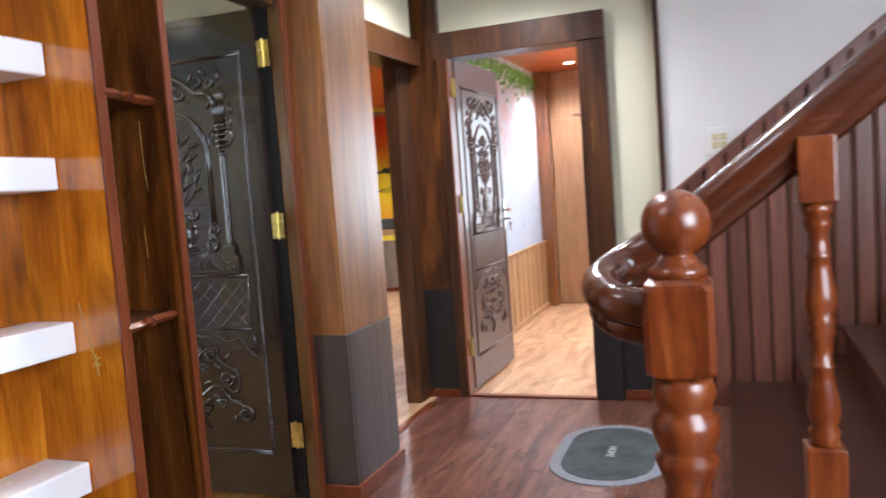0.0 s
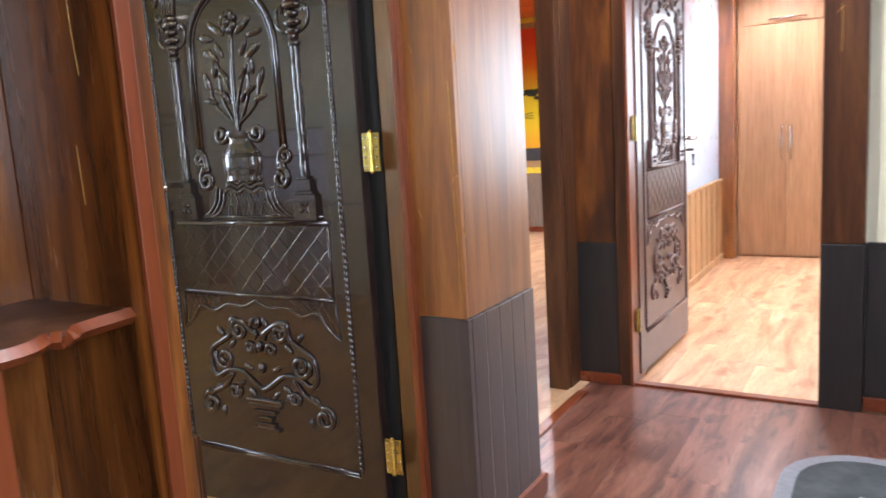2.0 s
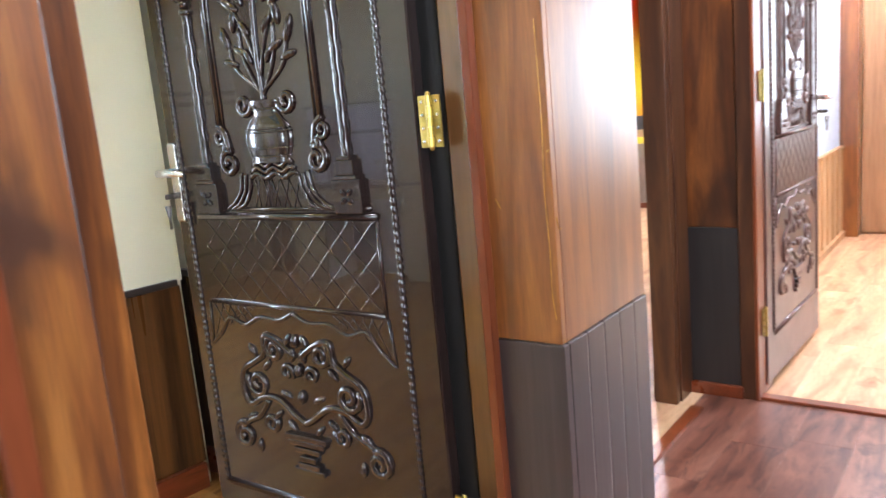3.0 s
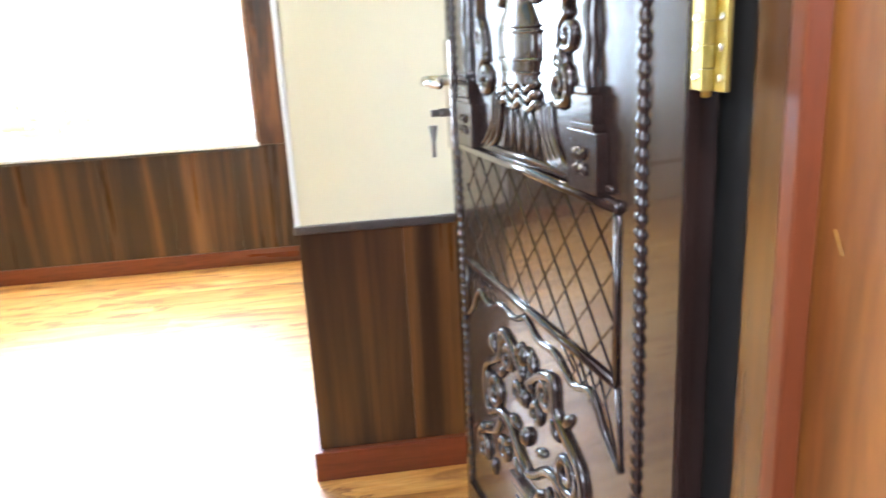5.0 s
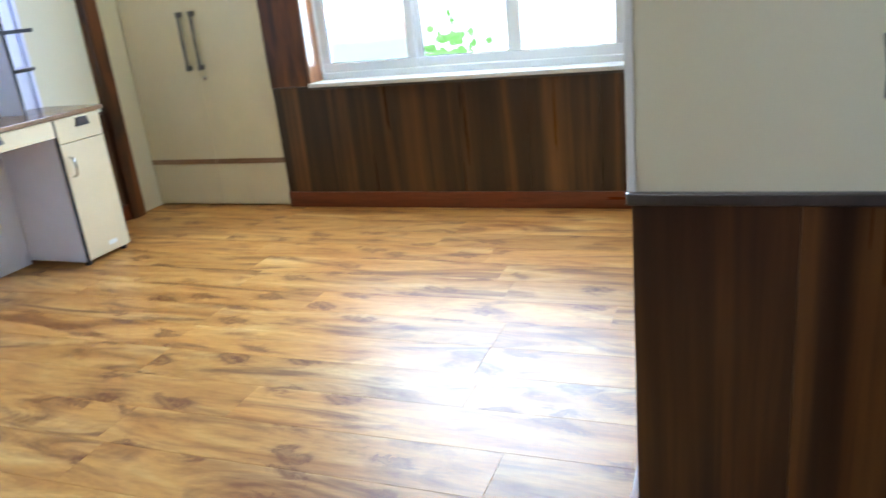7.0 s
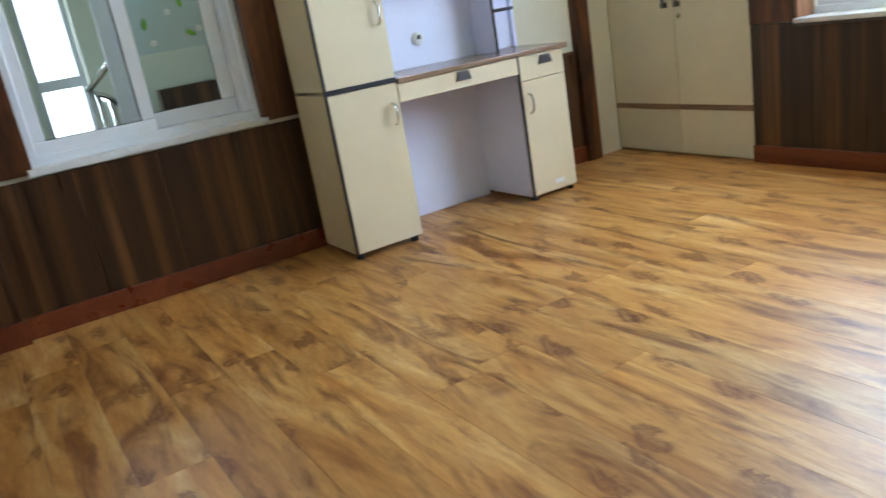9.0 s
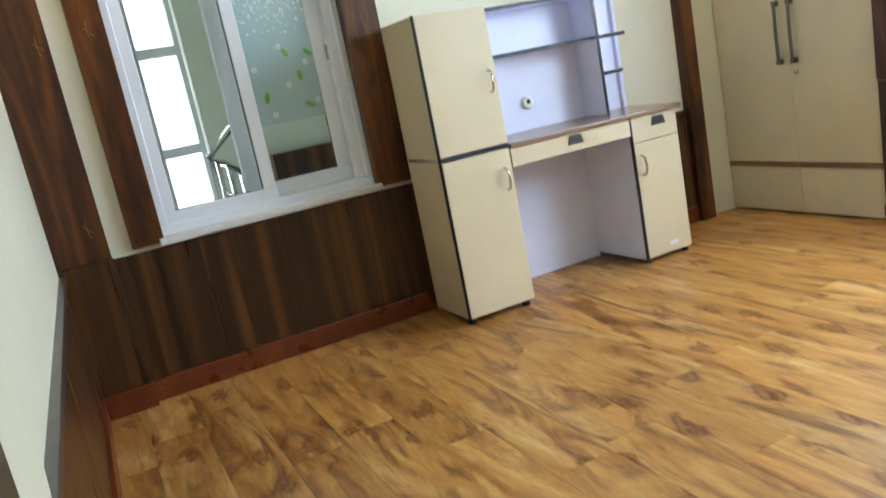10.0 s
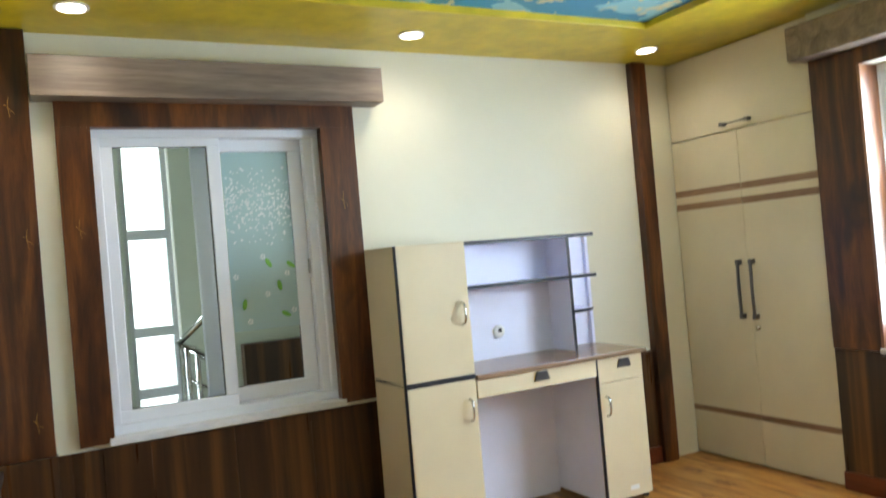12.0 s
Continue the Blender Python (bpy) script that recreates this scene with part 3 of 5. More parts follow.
bm = bmesh.new()
prism(bm, [(-1.32, -1.0), (-1.32, 2.44), in_room(XE, 2.865), in_room(XE, -0.6)], 0, 2.6)
wall_east = tagged(part("wall_east", bm, CREAM), "cream painted bedroom wall", kind="structure")
alcove = structure("wall_alcove", [(-3.2, 3.58, 0, -1.5, 3.7, 2.6), (-1.5, 3.40, 0, -1.46, 3.7, 2.6)], CREAM, "cream painted alcove wall behind the door")
for k in range(-1, 4):
    boxpart("board", (-2.78 + k * 0.33, 3.562, 0.095, -2.451 + k * 0.33, 3.58, 0.755), WAINSCOT, alcove, bevel=0.0005)
structure("trim_alcove_rail", [(-2.98, 3.552, 0.755, -1.47, 3.58, 0.778)], BLACKWAIN, "dark grey wainscot cap rail", 0.003)
structure("baseboard_alcove", [(-2.98, 3.545, 0, -1.47, 3.58, 0.093)], SKIRT, "red-brown skirting board", 0.004)
structure("wall_room_divider", [(-5.75, 3.6, 0, -1.42, 3.8, 2.75)], CREAM, "plain wall between the rooms")

OUTSIDE_ROOM = set(scene.objects)
YS, XW = -0.11, -5.47
room_side = structure("wall_east_face", [(XE - 0.002, YS, 0.628, XE + 0.02, 2.865, 2.6)], CREAM, "cream painted face of the bedroom wall")
for k in range(9):
    y0 = YS + 0.05 + k * 0.345
    boxpart("board", (XE - 0.012, y0, 0.09, XE + 0.02, y0 + 0.3445, 0.60), WAINSCOT, room_side, bevel=0.0006)
structure("trim_east_rail", [(XE - 0.025, YS + 0.04, 0.60, XE + 0.02, 2.86, 0.628)], BLACKWAIN, "dark wainscot cap rail", 0.002)
structure("baseboard_east", [(XE - 0.028, YS + 0.05, 0, XE + 0.02, 2.86, 0.09)], SKIRT, "red-brown skirting board", 0.003)
wall_block = structure("wall_block", [(-5.75, YB, 0.76, XB - 0.005, 3.75, 2.6), (-5.75, YB + 0.02, 0, XB - 0.02, 3.75, 0.76)], CREAM, "cream painted wall block beside the door")
for k in range(2):
    boxpart("board", (XB - 0.02, YB + k * 0.28, 0.095, XB, YB + 0.2795 + k * 0.28, 0.745), WAINSCOT, wall_block, bevel=0.0005)
for k in range(7):
    boxpart("board", (XB - 0.02 - k * 0.345, YB - 0.003, 0.095, XB - 0.3645 - k * 0.345, YB + 0.02, 0.745), WAINSCOT, wall_block, bevel=0.0005)
structure("trim_block_rail", [(-5.46, YB - 0.01, 0.745, XB + 0.009, YB + 0.55, 0.768)], BLACKWAIN, "dark grey wainscot cap rail", 0.003)
structure("trim_block_corner", [(XB - 0.015, YB - 0.008, 0.768, XB + 0.002, YB + 0.007, 2.6)], UPVC, "white corner bead", 0.002)
structure("baseboard_block", [(-5.46, YB - 0.02, 0, XB + 0.019, YB + 0.55, 0.093)], SKIRT, "red-brown skirting board", 0.004)
wall_south = structure("wall_south", [(-2.24, -0.31, 0, -1.6, YS, 2.6), (-5.8, -0.31, 0, -3.27, YS, 2.6), (-3.27, -0.31, 0, -2.24, YS, 0.65), (-3.27, -0.31, 1.97, -2.24, YS, 2.6)], CREAM, "cream painted wall with an inner window")
for k in range(9):
    x1 = -2.05 - k * 0.347
    boxpart("board", (x1 - 0.3465, YS - 0.005, 0.095, x1, YS + 0.014, 0.64), WAINSCOT, wall_south, bevel=0.0006)
structure("trim_south_rail", [(-5.17, YS - 0.005, 0.64, -3.74, YS + 0.018, 0.657)], DARKWOOD, "dark wainscot cap rail", 0.002)
structure("baseboard_south", [(-5.17, YS - 0.005, 0, -2.05, YS + 0.028, 0.095)], SKIRT, "red-brown skirting board", 0.004)
south_post = structure("trim_south_post", [(-2.045, YS - 0.01, 0.65, -1.80, YS + 0.045, 2.344)], PANEL, "brown wooden corner post", 0.003)
structure("trim_south_post_base", [(-2.05, YS - 0.01, 0.1, -1.80, YS + 0.05, 0.648)], WAINSCOT, "dark wooden base of the corner post", 0.003)
structure("baseboard_post", [(-2.06, YS - 0.01, 0, -1.80, YS + 0.075, 0.1)], SKIRT, "red-brown skirting block", 0.003)
structure("trim_south_post_west", [(-5.275, YS - 0.01, 0.0, -5.17, YS + 0.05, 2.344)], PANEL, "brown wooden corner post", 0.003)

wall_west = structure("wall_west", [(-5.75, -0.31, 0, -5.62, 0.87, 2.6), (-5.75, 0.87, 0, XW, 1.12, 2.6), (-5.75, 2.86, 0, XW, 3.7, 2.6), (-5.75, 1.12, 0, XW, 2.86, 0.685), (-5.75, 1.12, 2.03, XW, 2.86, 2.6)], CREAM, "cream painted window wall")
for k in range(7):
    y0 = 0.875 + k * 0.366
    boxpart("board", (XW - 0.005, y0, 0.09, XW + 0.014, min(y0 + 0.3655, 3.172), 0.69), WAINSCOT, wall_west, bevel=0.0006)
structure("baseboard_west", [(XW - 0.005, 0.872, 0, XW + 0.026, 3.172, 0.09)], SKIRT, "red-brown skirting board", 0.004)
structure("trim_west_window", [(XW - 0.005, 0.872, 0.692, XW + 0.018, 1.12, 2.2), (XW - 0.005, 2.86, 0.692, XW + 0.018, 3.172, 2.2), (XW - 0.005, 1.12, 2.03, XW + 0.018, 2.86, 2.2)], PANEL, "brown wooden window casing", 0.003)
# reveal in a lighter veneer than the casing, to look lit by the window
structure("trim_west_reveal", [(-5.62, 1.12, 0.705, XW + 0.02, 1.135, 2.03), (-5.62, 2.845, 0.705, XW + 0.02, 2.86, 2.03)], PILLAR, "window reveal, orange-brown for the daylight falling on it", 0.002)
# shadow line below the sill, built as a dark strip
structure("trim_west_sill_edge", [(XW - 0.005, 1.12, 0.672, XW + 0.030, 2.86, 0.684)], BLACKWAIN, "dark strip standing for the shadow under the window sill", 0.002)
structure("trim_west_sill", [(-5.64, 1.12, 0.685, XW + 0.035, 2.86, 0.708)], SILL, "white window sill", 0.004)

# ceiling with a mustard soffit round a raised painted field
bm = bmesh.new()
for b in ((-5.75, -0.47, 2.345, -1.75, 0.50, 2.6), (-5.75, 2.75, 2.345, -1.75, 3.7, 2.6), (-5.75, 0.50, 2.345, -4.77, 2.75, 2.6), (-2.45, 0.50, 2.345, -1.75, 2.75, 2.6)):
    box(bm, *b)
tagged(part("ceiling_soffit", bm, YELLOW), "glossy mustard yellow ceiling soffit", kind="structure")
structure("ceiling_edge", [(-4.755, 0.50, 2.337, -2.45, 0.515, 2.385), (-4.755, 2.735, 2.337, -2.45, 2.75, 2.385), (-4.77, 0.50, 2.337, -4.755, 2.75, 2.385), (-2.465, 0.515, 2.337, -2.45, 2.735, 2.385)], YELLOW, "mustard edge of the raised ceiling", 0.003)
structure("ceiling_field", [(-4.767, 0.503, 2.37, -2.453, 2.747, 2.43)], SKYCEIL, "blue painted raised ceiling field")
structure("ceiling_slab", [(-5.95, -0.6, 2.6, -1.75, 3.75, 2.75)], WHITECEIL, "plain ceiling slab")


# ---- windows ----
def frame_bars(bm, axis, plane0, plane1, a0, a1, z0, z1, w):
    for q in ((a0, z0, a1, z0 + w), (a0, z1 - w, a1, z1), (a0, z0 + w, a0 + w, z1 - w), (a1 - w, z0 + w, a1, z1 - w)):
        if axis == "x":
            box(bm, q[0], plane0, q[1], q[2], plane1, q[3], 0.004)
        else:
            box(bm, plane0, q[0], q[1], plane1, q[2], q[3], 0.004)


def sash(window, axis, p0, p1, a0, a1, z0, z1, w):
    bm = bmesh.new()
    frame_bars(bm, axis, p0, p1, a0, a1, z0, z1, w)
    sf = part("sash_frame", bm, UPVC, window)
    mid = (p0 + p1) / 2
    d = (a0 + w, mid - 0.003, z0 + w, a1 - w, mid + 0.003, z1 - w) if axis == "x" else (mid - 0.003, a0 + w, z0 + w, mid + 0.003, a1 - w, z1 - w)
    pane = boxpart("pane", d, GLASS, sf, bevel=0)
    pane.visible_shadow = False
    bm = bmesh.new()
    frame_bars(bm, axis, mid - 0.006, mid + 0.006, a0 + w - 0.004, a1 - w + 0.004, z0 + w - 0.004, z1 - w + 0.004, 0.007)
    part("gasket", bm, RUBBER, sf)
    return sf


win_w = thing("window_west", "white sliding window with three panes", "window")
tagged(win_w, kind="structure")
bm = bmesh.new()
frame_bars(bm, "y", -5.66, -5.58, 1.105, 2.855, 0.708, 2.03, 0.035)
part("window_frame", bm, UPVC, win_w)
for k, p in ((0, -5.61), (1, -5.64), (2, -5.61)):
    sash(win_w, "y", p - 0.014, p + 0.014, 1.14 + k * 0.55, 1.14 + k * 0.55 + 0.575, 0.74, 1.995, 0.052)

win_s = thing("window_south", "white sliding window onto the stairwell, partly frosted", "window")
tagged(win_s, kind="structure")
bm = bmesh.new()
frame_bars(bm, "x", -0.26, -0.14, -3.262, -2.255, 0.678, 1.963, 0.04)
part("window_frame", bm, UPVC, win_s)
sash(win_s, "x", -0.185, -0.155, -2.79, -2.287, 0.715, 1.942, 0.056)
right = sash(win_s, "x", -0.24, -0.21, -3.182, -2.668, 0.72, 1.935, 0.068)
boxpart("side_channel", (-3.223, -0.235, 0.716, -3.183, -0.165, 1.925), UPVC, win_s, bevel=0.003)
bm = bmesh.new()
box(bm, -3.112, -0.217, 1.038, -2.805, -0.215, 1.866)
film = part("film", bm, FILM, right, "frosted teal film with printed flowers")
boxpart("latch", (-3.19, -0.21, 1.28, -3.172, -0.195, 1.35), CHROME, right, bevel=0.003)
structure("trim_south_sill", [(-3.262, -0.28, 0.65, -2.24, YS + 0.045, 0.679)], SILL, "pale stone window sill", 0.004)
south_casing = structure("trim_south_window", [(-2.26, YS - 0.02, 0.66, -2.13, YS + 0.03, 1.957), (-3.415, YS - 0.02, 0.66, -3.245, YS + 0.03, 1.957), (-3.415, YS - 0.02, 1.957, -2.13, YS + 0.03, 2.079)], PANEL, "brown wooden window casing", 0.001)

for wood_part, y, x, z in ((south_post, YS + 0.0455, -1.975, 2.02), (south_post, YS + 0.0455, -2.005, 1.50), (south_post, YS + 0.0455, -1.99, 0.78), (south_casing, YS + 0.0305, -2.195, 1.53), (south_casing, YS + 0.0305, -3.335, 1.60)):
    vein(wood_part, [(x, y, z + 0.05), (x + 0.004, y, z + 0.015), (x - 0.002, y, z - 0.03)], 0.0009)
    vein(wood_part, [(x - 0.018, y, z - 0.012), (x, y, z + 0.004), (x + 0.016, y, z + 0.022)], 0.0008)

rng = random.Random(4)
bm = bmesh.new()
for k in range(330):
    x = -3.108 + 0.3 * rng.random()
    z = 1.62 + 0.15 * (x + 2.95) + rng.gauss(0, 0.075)
    z = min(max(z, 1.43), 1.79)
    r = 0.003 + 0.004 * rng.random()
    ring = [bm.verts.new((x + r * (1.25 if p % 2 else 0.6) * math.cos(math.pi * p / 5 + k), -0.2142, z + r * (1.25 if p % 2 else 0.6) * math.sin(math.pi * p / 5 + k))) for p in range(10)]
    back = [bm.verts.new(v.co + Vector((0, -0.0008, 0))) for v in ring]
    bm.faces.new(ring)
    for p in range(10):
        bm.faces.new((ring[p], back[p], back[(p + 1) % 10], ring[(p + 1) % 10]))
for x, z in ((-2.96, 1.375), (-3.07, 1.29), (-2.97, 1.20), (-3.09, 1.115), (-2.88, 1.08), (-2.83, 1.29)):
    for p in range(5):
        a = 2 * math.pi * p / 5
        blob(bm, x + 0.009 * math.cos(a), -0.2135, z + 0.009 * math.sin(a), 0.0055, 0.0015, 0.0055, 0, 6, 3)
part("printed_flowers", bm, FLOWER, right, "white printed flowers")
for x, z, t in ((-2.985, 1.345, 30), (-3.03, 1.235, 10), (-2.86, 1.16, -10), (-3.05, 1.10, 60), (-3.09, 1.33, 50)):
    bm = bmesh.new()
    blob(bm, x, -0.2135, z, 0.011, 0.0015, 0.026, t, 8, 4)
    part("printed_leaf", bm, LEAFGREEN, right, "green printed leaf")


def pelmet(name, dims, mat, label):
    bm = bmesh.new()
    box(bm, *dims, 0.003)
    p = thing(name, label, "pelmet")
    part("front_board", bm, mat, p)
    x0, y0, z0, x1, y1, z1 = dims
    bm = bmesh.new()
    if x1 - x0 > y1 - y0:
        box(bm, x0, y0, z1, x1, y1 - 0.02, z1 + 0.006, 0.001)
    else:
        box(bm, x0, y0, z1, x1 - 0.02, y1, z1 + 0.006, 0.001)
    part("top_board", bm, mat, p)
    return p


pelmet("curtain_pelmet", (-3.54, YS - 0.002, 2.062, -2.05, YS + 0.13, 2.224), PELMET, "grey-brown wooden pelmet board above the inner window")
pelmet("curtain_pelmet", (XW - 0.002, 0.85, 2.105, XW + 0.14, 3.15, 2.27), PELMET, "grey-brown wooden pelmet board above the large window")

# stairwell seen through the inner window
structure("wall_stairwell_back", [(-2.58, -2.6, -0.2, -1.4, -2.42, 3), (-5.8, -2.6, -0.2, -2.9, -2.42, 3), (-2.9, -2.6, 2.32, -2.58, -2.42, 3), (-2.9, -2.6, -0.2, -2.58, -2.42, 0.2)], GREENWALL, "pale green stairwell wall with a tall window")
structure("wall_stairwell_side", [(-1.6, -2.42, -0.2, -1.45, -0.47, 3), (-5.9, -2.6, -0.2, -5.75, -0.47, 3)], GREENWALL, "pale green stairwell wall")
structure("ceiling_stairwell_side", [(-5.9, -2.6, 2.62, -1.45, -0.5, 2.7)], WHITECEIL, "plain stairwell ceiling")
structure("wall_stairwell_panel", [(-4.4, -2.3, -0.03, -3.28, -2.2, 0.80)], WAINSCOT, "brown wooden wainscot of the stairwell")
tall = thing("window_tall", "tall white stairwell window with stacked panes", "window")
tagged(tall, kind="structure")
bm = bmesh.new()
for z0, z1 in ((0.2, 0.52), (0.52, 0.95), (0.95, 1.64), (1.64, 2.32)):
    frame_bars(bm, "x", -2.5, -2.42, -2.88, -2.555, z0, z1, 0.035)
part("window_frame", bm, UPVC, tall)
for z0, z1 in ((0.235, 0.485), (0.555, 0.915), (0.985, 1.605), (1.675, 2.285)):
    boxpart("pane", (-2.845, -2.47, z0, -2.59, -2.465, z1), GLASS, tall, bevel=0).visible_shadow = False
rail = thing("stair_railing", "polished steel stair railing by the tall window", "railing")
bm = bmesh.new()
sweep(bm, [(-3.10, -1.75, 1.17), (-2.95, -1.83, 1.03), (-2.80, -1.9, 0.89), (-2.90, -1.96, 0.83), (-3.02, -2.02, 0.73)], 0.022, 8)
part("handrail", bm, CHROME, rail, smooth=True)
for x, y, z in ((-2.81, -1.9, 0.88), (-2.85, -1.93, 0.85), (-2.92, -1.97, 0.80), (-3.0, -2.01, 0.74)):
    bm = bmesh.new()
    sweep(bm, [(x, y, -0.03), (x, y, z)], 0.016, 8)
    part("post", bm, CHROME, rail, smooth=True)
for dz in (0.2, 0.4):
    bm = bmesh.new()
    sweep(bm, [(-2.80, -1.9, 0.89 - dz), (-3.02, -2.02, 0.73 - dz)], 0.009, 6)
    part("bar", bm, CHROME, rail, smooth=True)
# glowing backdrops outside, in place of a daylit distance
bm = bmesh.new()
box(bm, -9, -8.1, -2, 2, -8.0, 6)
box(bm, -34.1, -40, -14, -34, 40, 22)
tagged(part("backdrop_haze", bm, OUTSIDE), "glowing backdrop for the overexposed daylight haze outside", kind="structure")
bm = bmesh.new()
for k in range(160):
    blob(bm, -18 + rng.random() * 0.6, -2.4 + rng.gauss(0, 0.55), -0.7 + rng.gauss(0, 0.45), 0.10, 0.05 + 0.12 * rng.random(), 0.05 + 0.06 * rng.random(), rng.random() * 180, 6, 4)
tagged(part("backdrop_foliage", bm, TREES), "glowing pale green foliage far outside", kind="structure")
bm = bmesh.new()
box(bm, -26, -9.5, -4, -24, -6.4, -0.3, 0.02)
tagged(part("backdrop_house", bm, HOUSE), "glowing house wall far outside, paled for haze", kind="structure")
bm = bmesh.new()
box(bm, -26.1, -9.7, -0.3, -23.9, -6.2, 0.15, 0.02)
tagged(part("backdrop_roof", bm, ROOF), "glowing pink roof edge far outside, paled for haze", kind="structure")


def turn_bedroom():
    """Turns all that was made for the bedroom since OUTSIDE_ROOM into its place."""
    for ob in set(scene.objects) - OUTSIDE_ROOM:
        if ob.parent is None:
            ob.matrix_basis = ROOM @ ob.matrix_basis


turn_bedroom()


# ---- carved doors ----
def spiral(cx, cz, r0, turns, start, sense=1, n=16):
    return [(cx + r0 * (1 - 0.75 * k / n) * math.cos(start + sense * 2 * math.pi * turns * k / n), cz + r0 * (1 - 0.75 * k / n) * math.sin(start + sense * 2 * math.pi * turns * k / n)) for k in range(n + 1)]


def smooth_line(pts, n=6):
    """Points of a soft curve through pts."""
    out = []
    for i in range(len(pts) - 1):
        p = [Vector((*pts[max(0, min(len(pts) - 1, i + d))], 0)) for d in (-1, 0, 1, 2)]
        for k in range(n):
            t = k / n
            v = 0.5 * (2 * p[1] + (p[2] - p[0]) * t + (2 * p[0] - 5 * p[1] + 4 * p[2] - p[3]) * t * t + (3 * p[1] - p[0] - 3 * p[2] + p[3]) * t ** 3)
            out.append((v.x, v.y))
    return out + [tuple(pts[-1])]


def carved_door(name, label, sign, material, m):
    """A door leaf with carved front; u runs from the hinges, the front faces -y."""
    W, H0, H1, T = 0.86, 0.03, 2.165, 0.04
    door = tagged(new(name), label, "door", kind="structure")
    bm = bmesh.new()
    box(bm, 0, 0, H0, sign * W, T, H1, 0.004)
    leaf = part("leaf", bm, material, door)
    C = 0.455

    def line(bm, pts, r, seg=6):
        sweep(bm, [(sign * u, -0.001, z) for u, z in pts], r, seg)

    def both(bm, pts, r, seg=6):
        line(bm, pts, r, seg)
        line(bm, [(2 * C - u, z) for u, z in pts], r, seg)

    def knob(bm, u, z, ru, rz, turn=0.0, d=0.012):
        blob(bm, sign * u, 0, z, ru, d, rz, turn * sign, 8, 5)

    def pair(bm, u, z, ru, rz, turn=0.0, d=0.012):
        knob(bm, u, z, ru, rz, turn, d)
        knob(bm, 2 * C - u, z, ru, rz, -turn, d)

    def twisted(bm, p0, p1, r, lobes, pitch, deep=0.28):
        """A twisted bar between two points."""
        n = max(8, int((Vector(p1) - Vector(p0)).length / pitch * 4))
        seg = 8
        rings = []
        a, b = Vector((sign * p0[0], 0, p0[1])), Vector((sign * p1[0], 0, p1[1]))
        d = (b - a).normalized()
        s1 = d.cross(Vector((0, 1, 0)))
        s2 = Vector((0, -1, 0))
        L = (b - a).length
        for i in range(n + 1):
            p = a.lerp(b, i / n)
            ring = []
            for k in range(seg):
                ang = 2 * math.pi * k / seg
                rr = r * (1 + deep * math.cos(lobes * ang + 2 * math.pi * L * i / n / pitch))
                ring.append(bm.verts.new(p + rr * (math.cos(ang) * s1 + math.sin(ang) * s2)))
            rings.append(ring)
        for q, w in zip(rings, rings[1:]):
            for k in range(seg):
                bm.faces.new((q[k], q[(k + 1) % seg], w[(k + 1) % seg], w[k]))

    # rope border, cut short of the foot moulding
    for u in (0.085, 0.812):
        bm = bmesh.new()
        twisted(bm, (u, 0.235), (u, 2.0), 0.0075, 1, 0.019)
        part("rope_moulding", bm, material, leaf, smooth=True)
    bm = bmesh.new()
    line(bm, [(0.08, 1.985), (0.82, 1.985)], 0.008)
    line(bm, [(0.095, 0.232), (0.805, 0.238)], 0.009)
    line(bm, [(0.095, 0.222), (0.805, 0.228)], 0.005)
    part("border_moulding", bm, material, leaf, smooth=True)
    # lattice band with its rails
    bm = bmesh.new()
    line(bm, [(0.135, 1.03), (0.765, 1.03)], 0.010)
    line(bm, [(0.15, 1.05), (0.75, 1.05)], 0.005)
    line(bm, [(0.14, 0.79), (0.765, 0.79)], 0.008)
    line(bm, [(0.14, 0.79), (0.14, 1.03)], 0.005)
    part("rail_moulding", bm, material, leaf, smooth=True)
    bm = bmesh.new()
    z0, z1 = 0.80, 1.02
    for k in range(-3, 10):
        for s in (1, -1):
            ua, ub = 0.15 + k * 0.075, 0.15 + k * 0.075 + 0.22
            pa, pb = (ua, z0 if s > 0 else z1), (ub, z1 if s > 0 else z0)
            clip = []
            for u, z in (pa, pb):
                uu = min(max(u, 0.15), 0.755)
                t = (uu - ua) / (ub - ua)
                clip.append((uu, pa[1] + (pb[1] - pa[1]) * t))
            if abs(clip[0][0] - clip[1][0]) > 0.02:
                line(bm, clip, 0.0010, 4)
    part("lattice", bm, material, leaf)
    # wavy valance with lattice
    bm = bmesh.new()
    wave = smooth_line([(0.125, 0.665), (0.17, 0.70), (0.21, 0.745), (0.27, 0.73), (0.33, 0.755), (0.40, 0.752), (C, 0.775)], 5)
    both(bm, wave, 0.006)
    both(bm, [(0.125, 0.665), (0.135, 0.785)], 0.004)
    for k in range(5):
        both(bm, [(0.14 + k * 0.032, 0.69 + k * 0.016), (0.14 + k * 0.032 + 0.05, 0.785)], 0.0012, 4)
        both(bm, [(0.19 + k * 0.03, 0.72 + k * 0.006), (0.15 + k * 0.03, 0.785)], 0.0012, 4)
    part("valance", bm, material, leaf, smooth=True)
    # twisted columns with bases and capitals
    for u in (0.207, 2 * C - 0.207):
        bm = bmesh.new()
        twisted(bm, (u, 1.17), (u, 1.56), 0.0145, 2, 0.06, 0.13)
        column = part("column", bm, material, leaf, smooth=True)
        bm = bmesh.new()
        lathe_pts = [(0.043, 1.04), (0.043, 1.12), (0.034, 1.13), (0.028, 1.165), (0.018, 1.175)]
        for (r0, q0), (r1, q1) in zip(lathe_pts, lathe_pts[1:]):
            box(bm, sign * (u - r1), -0.018, q0, sign * (u + r1), 0.0, max(q1, q0 + 0.004), 0.002)
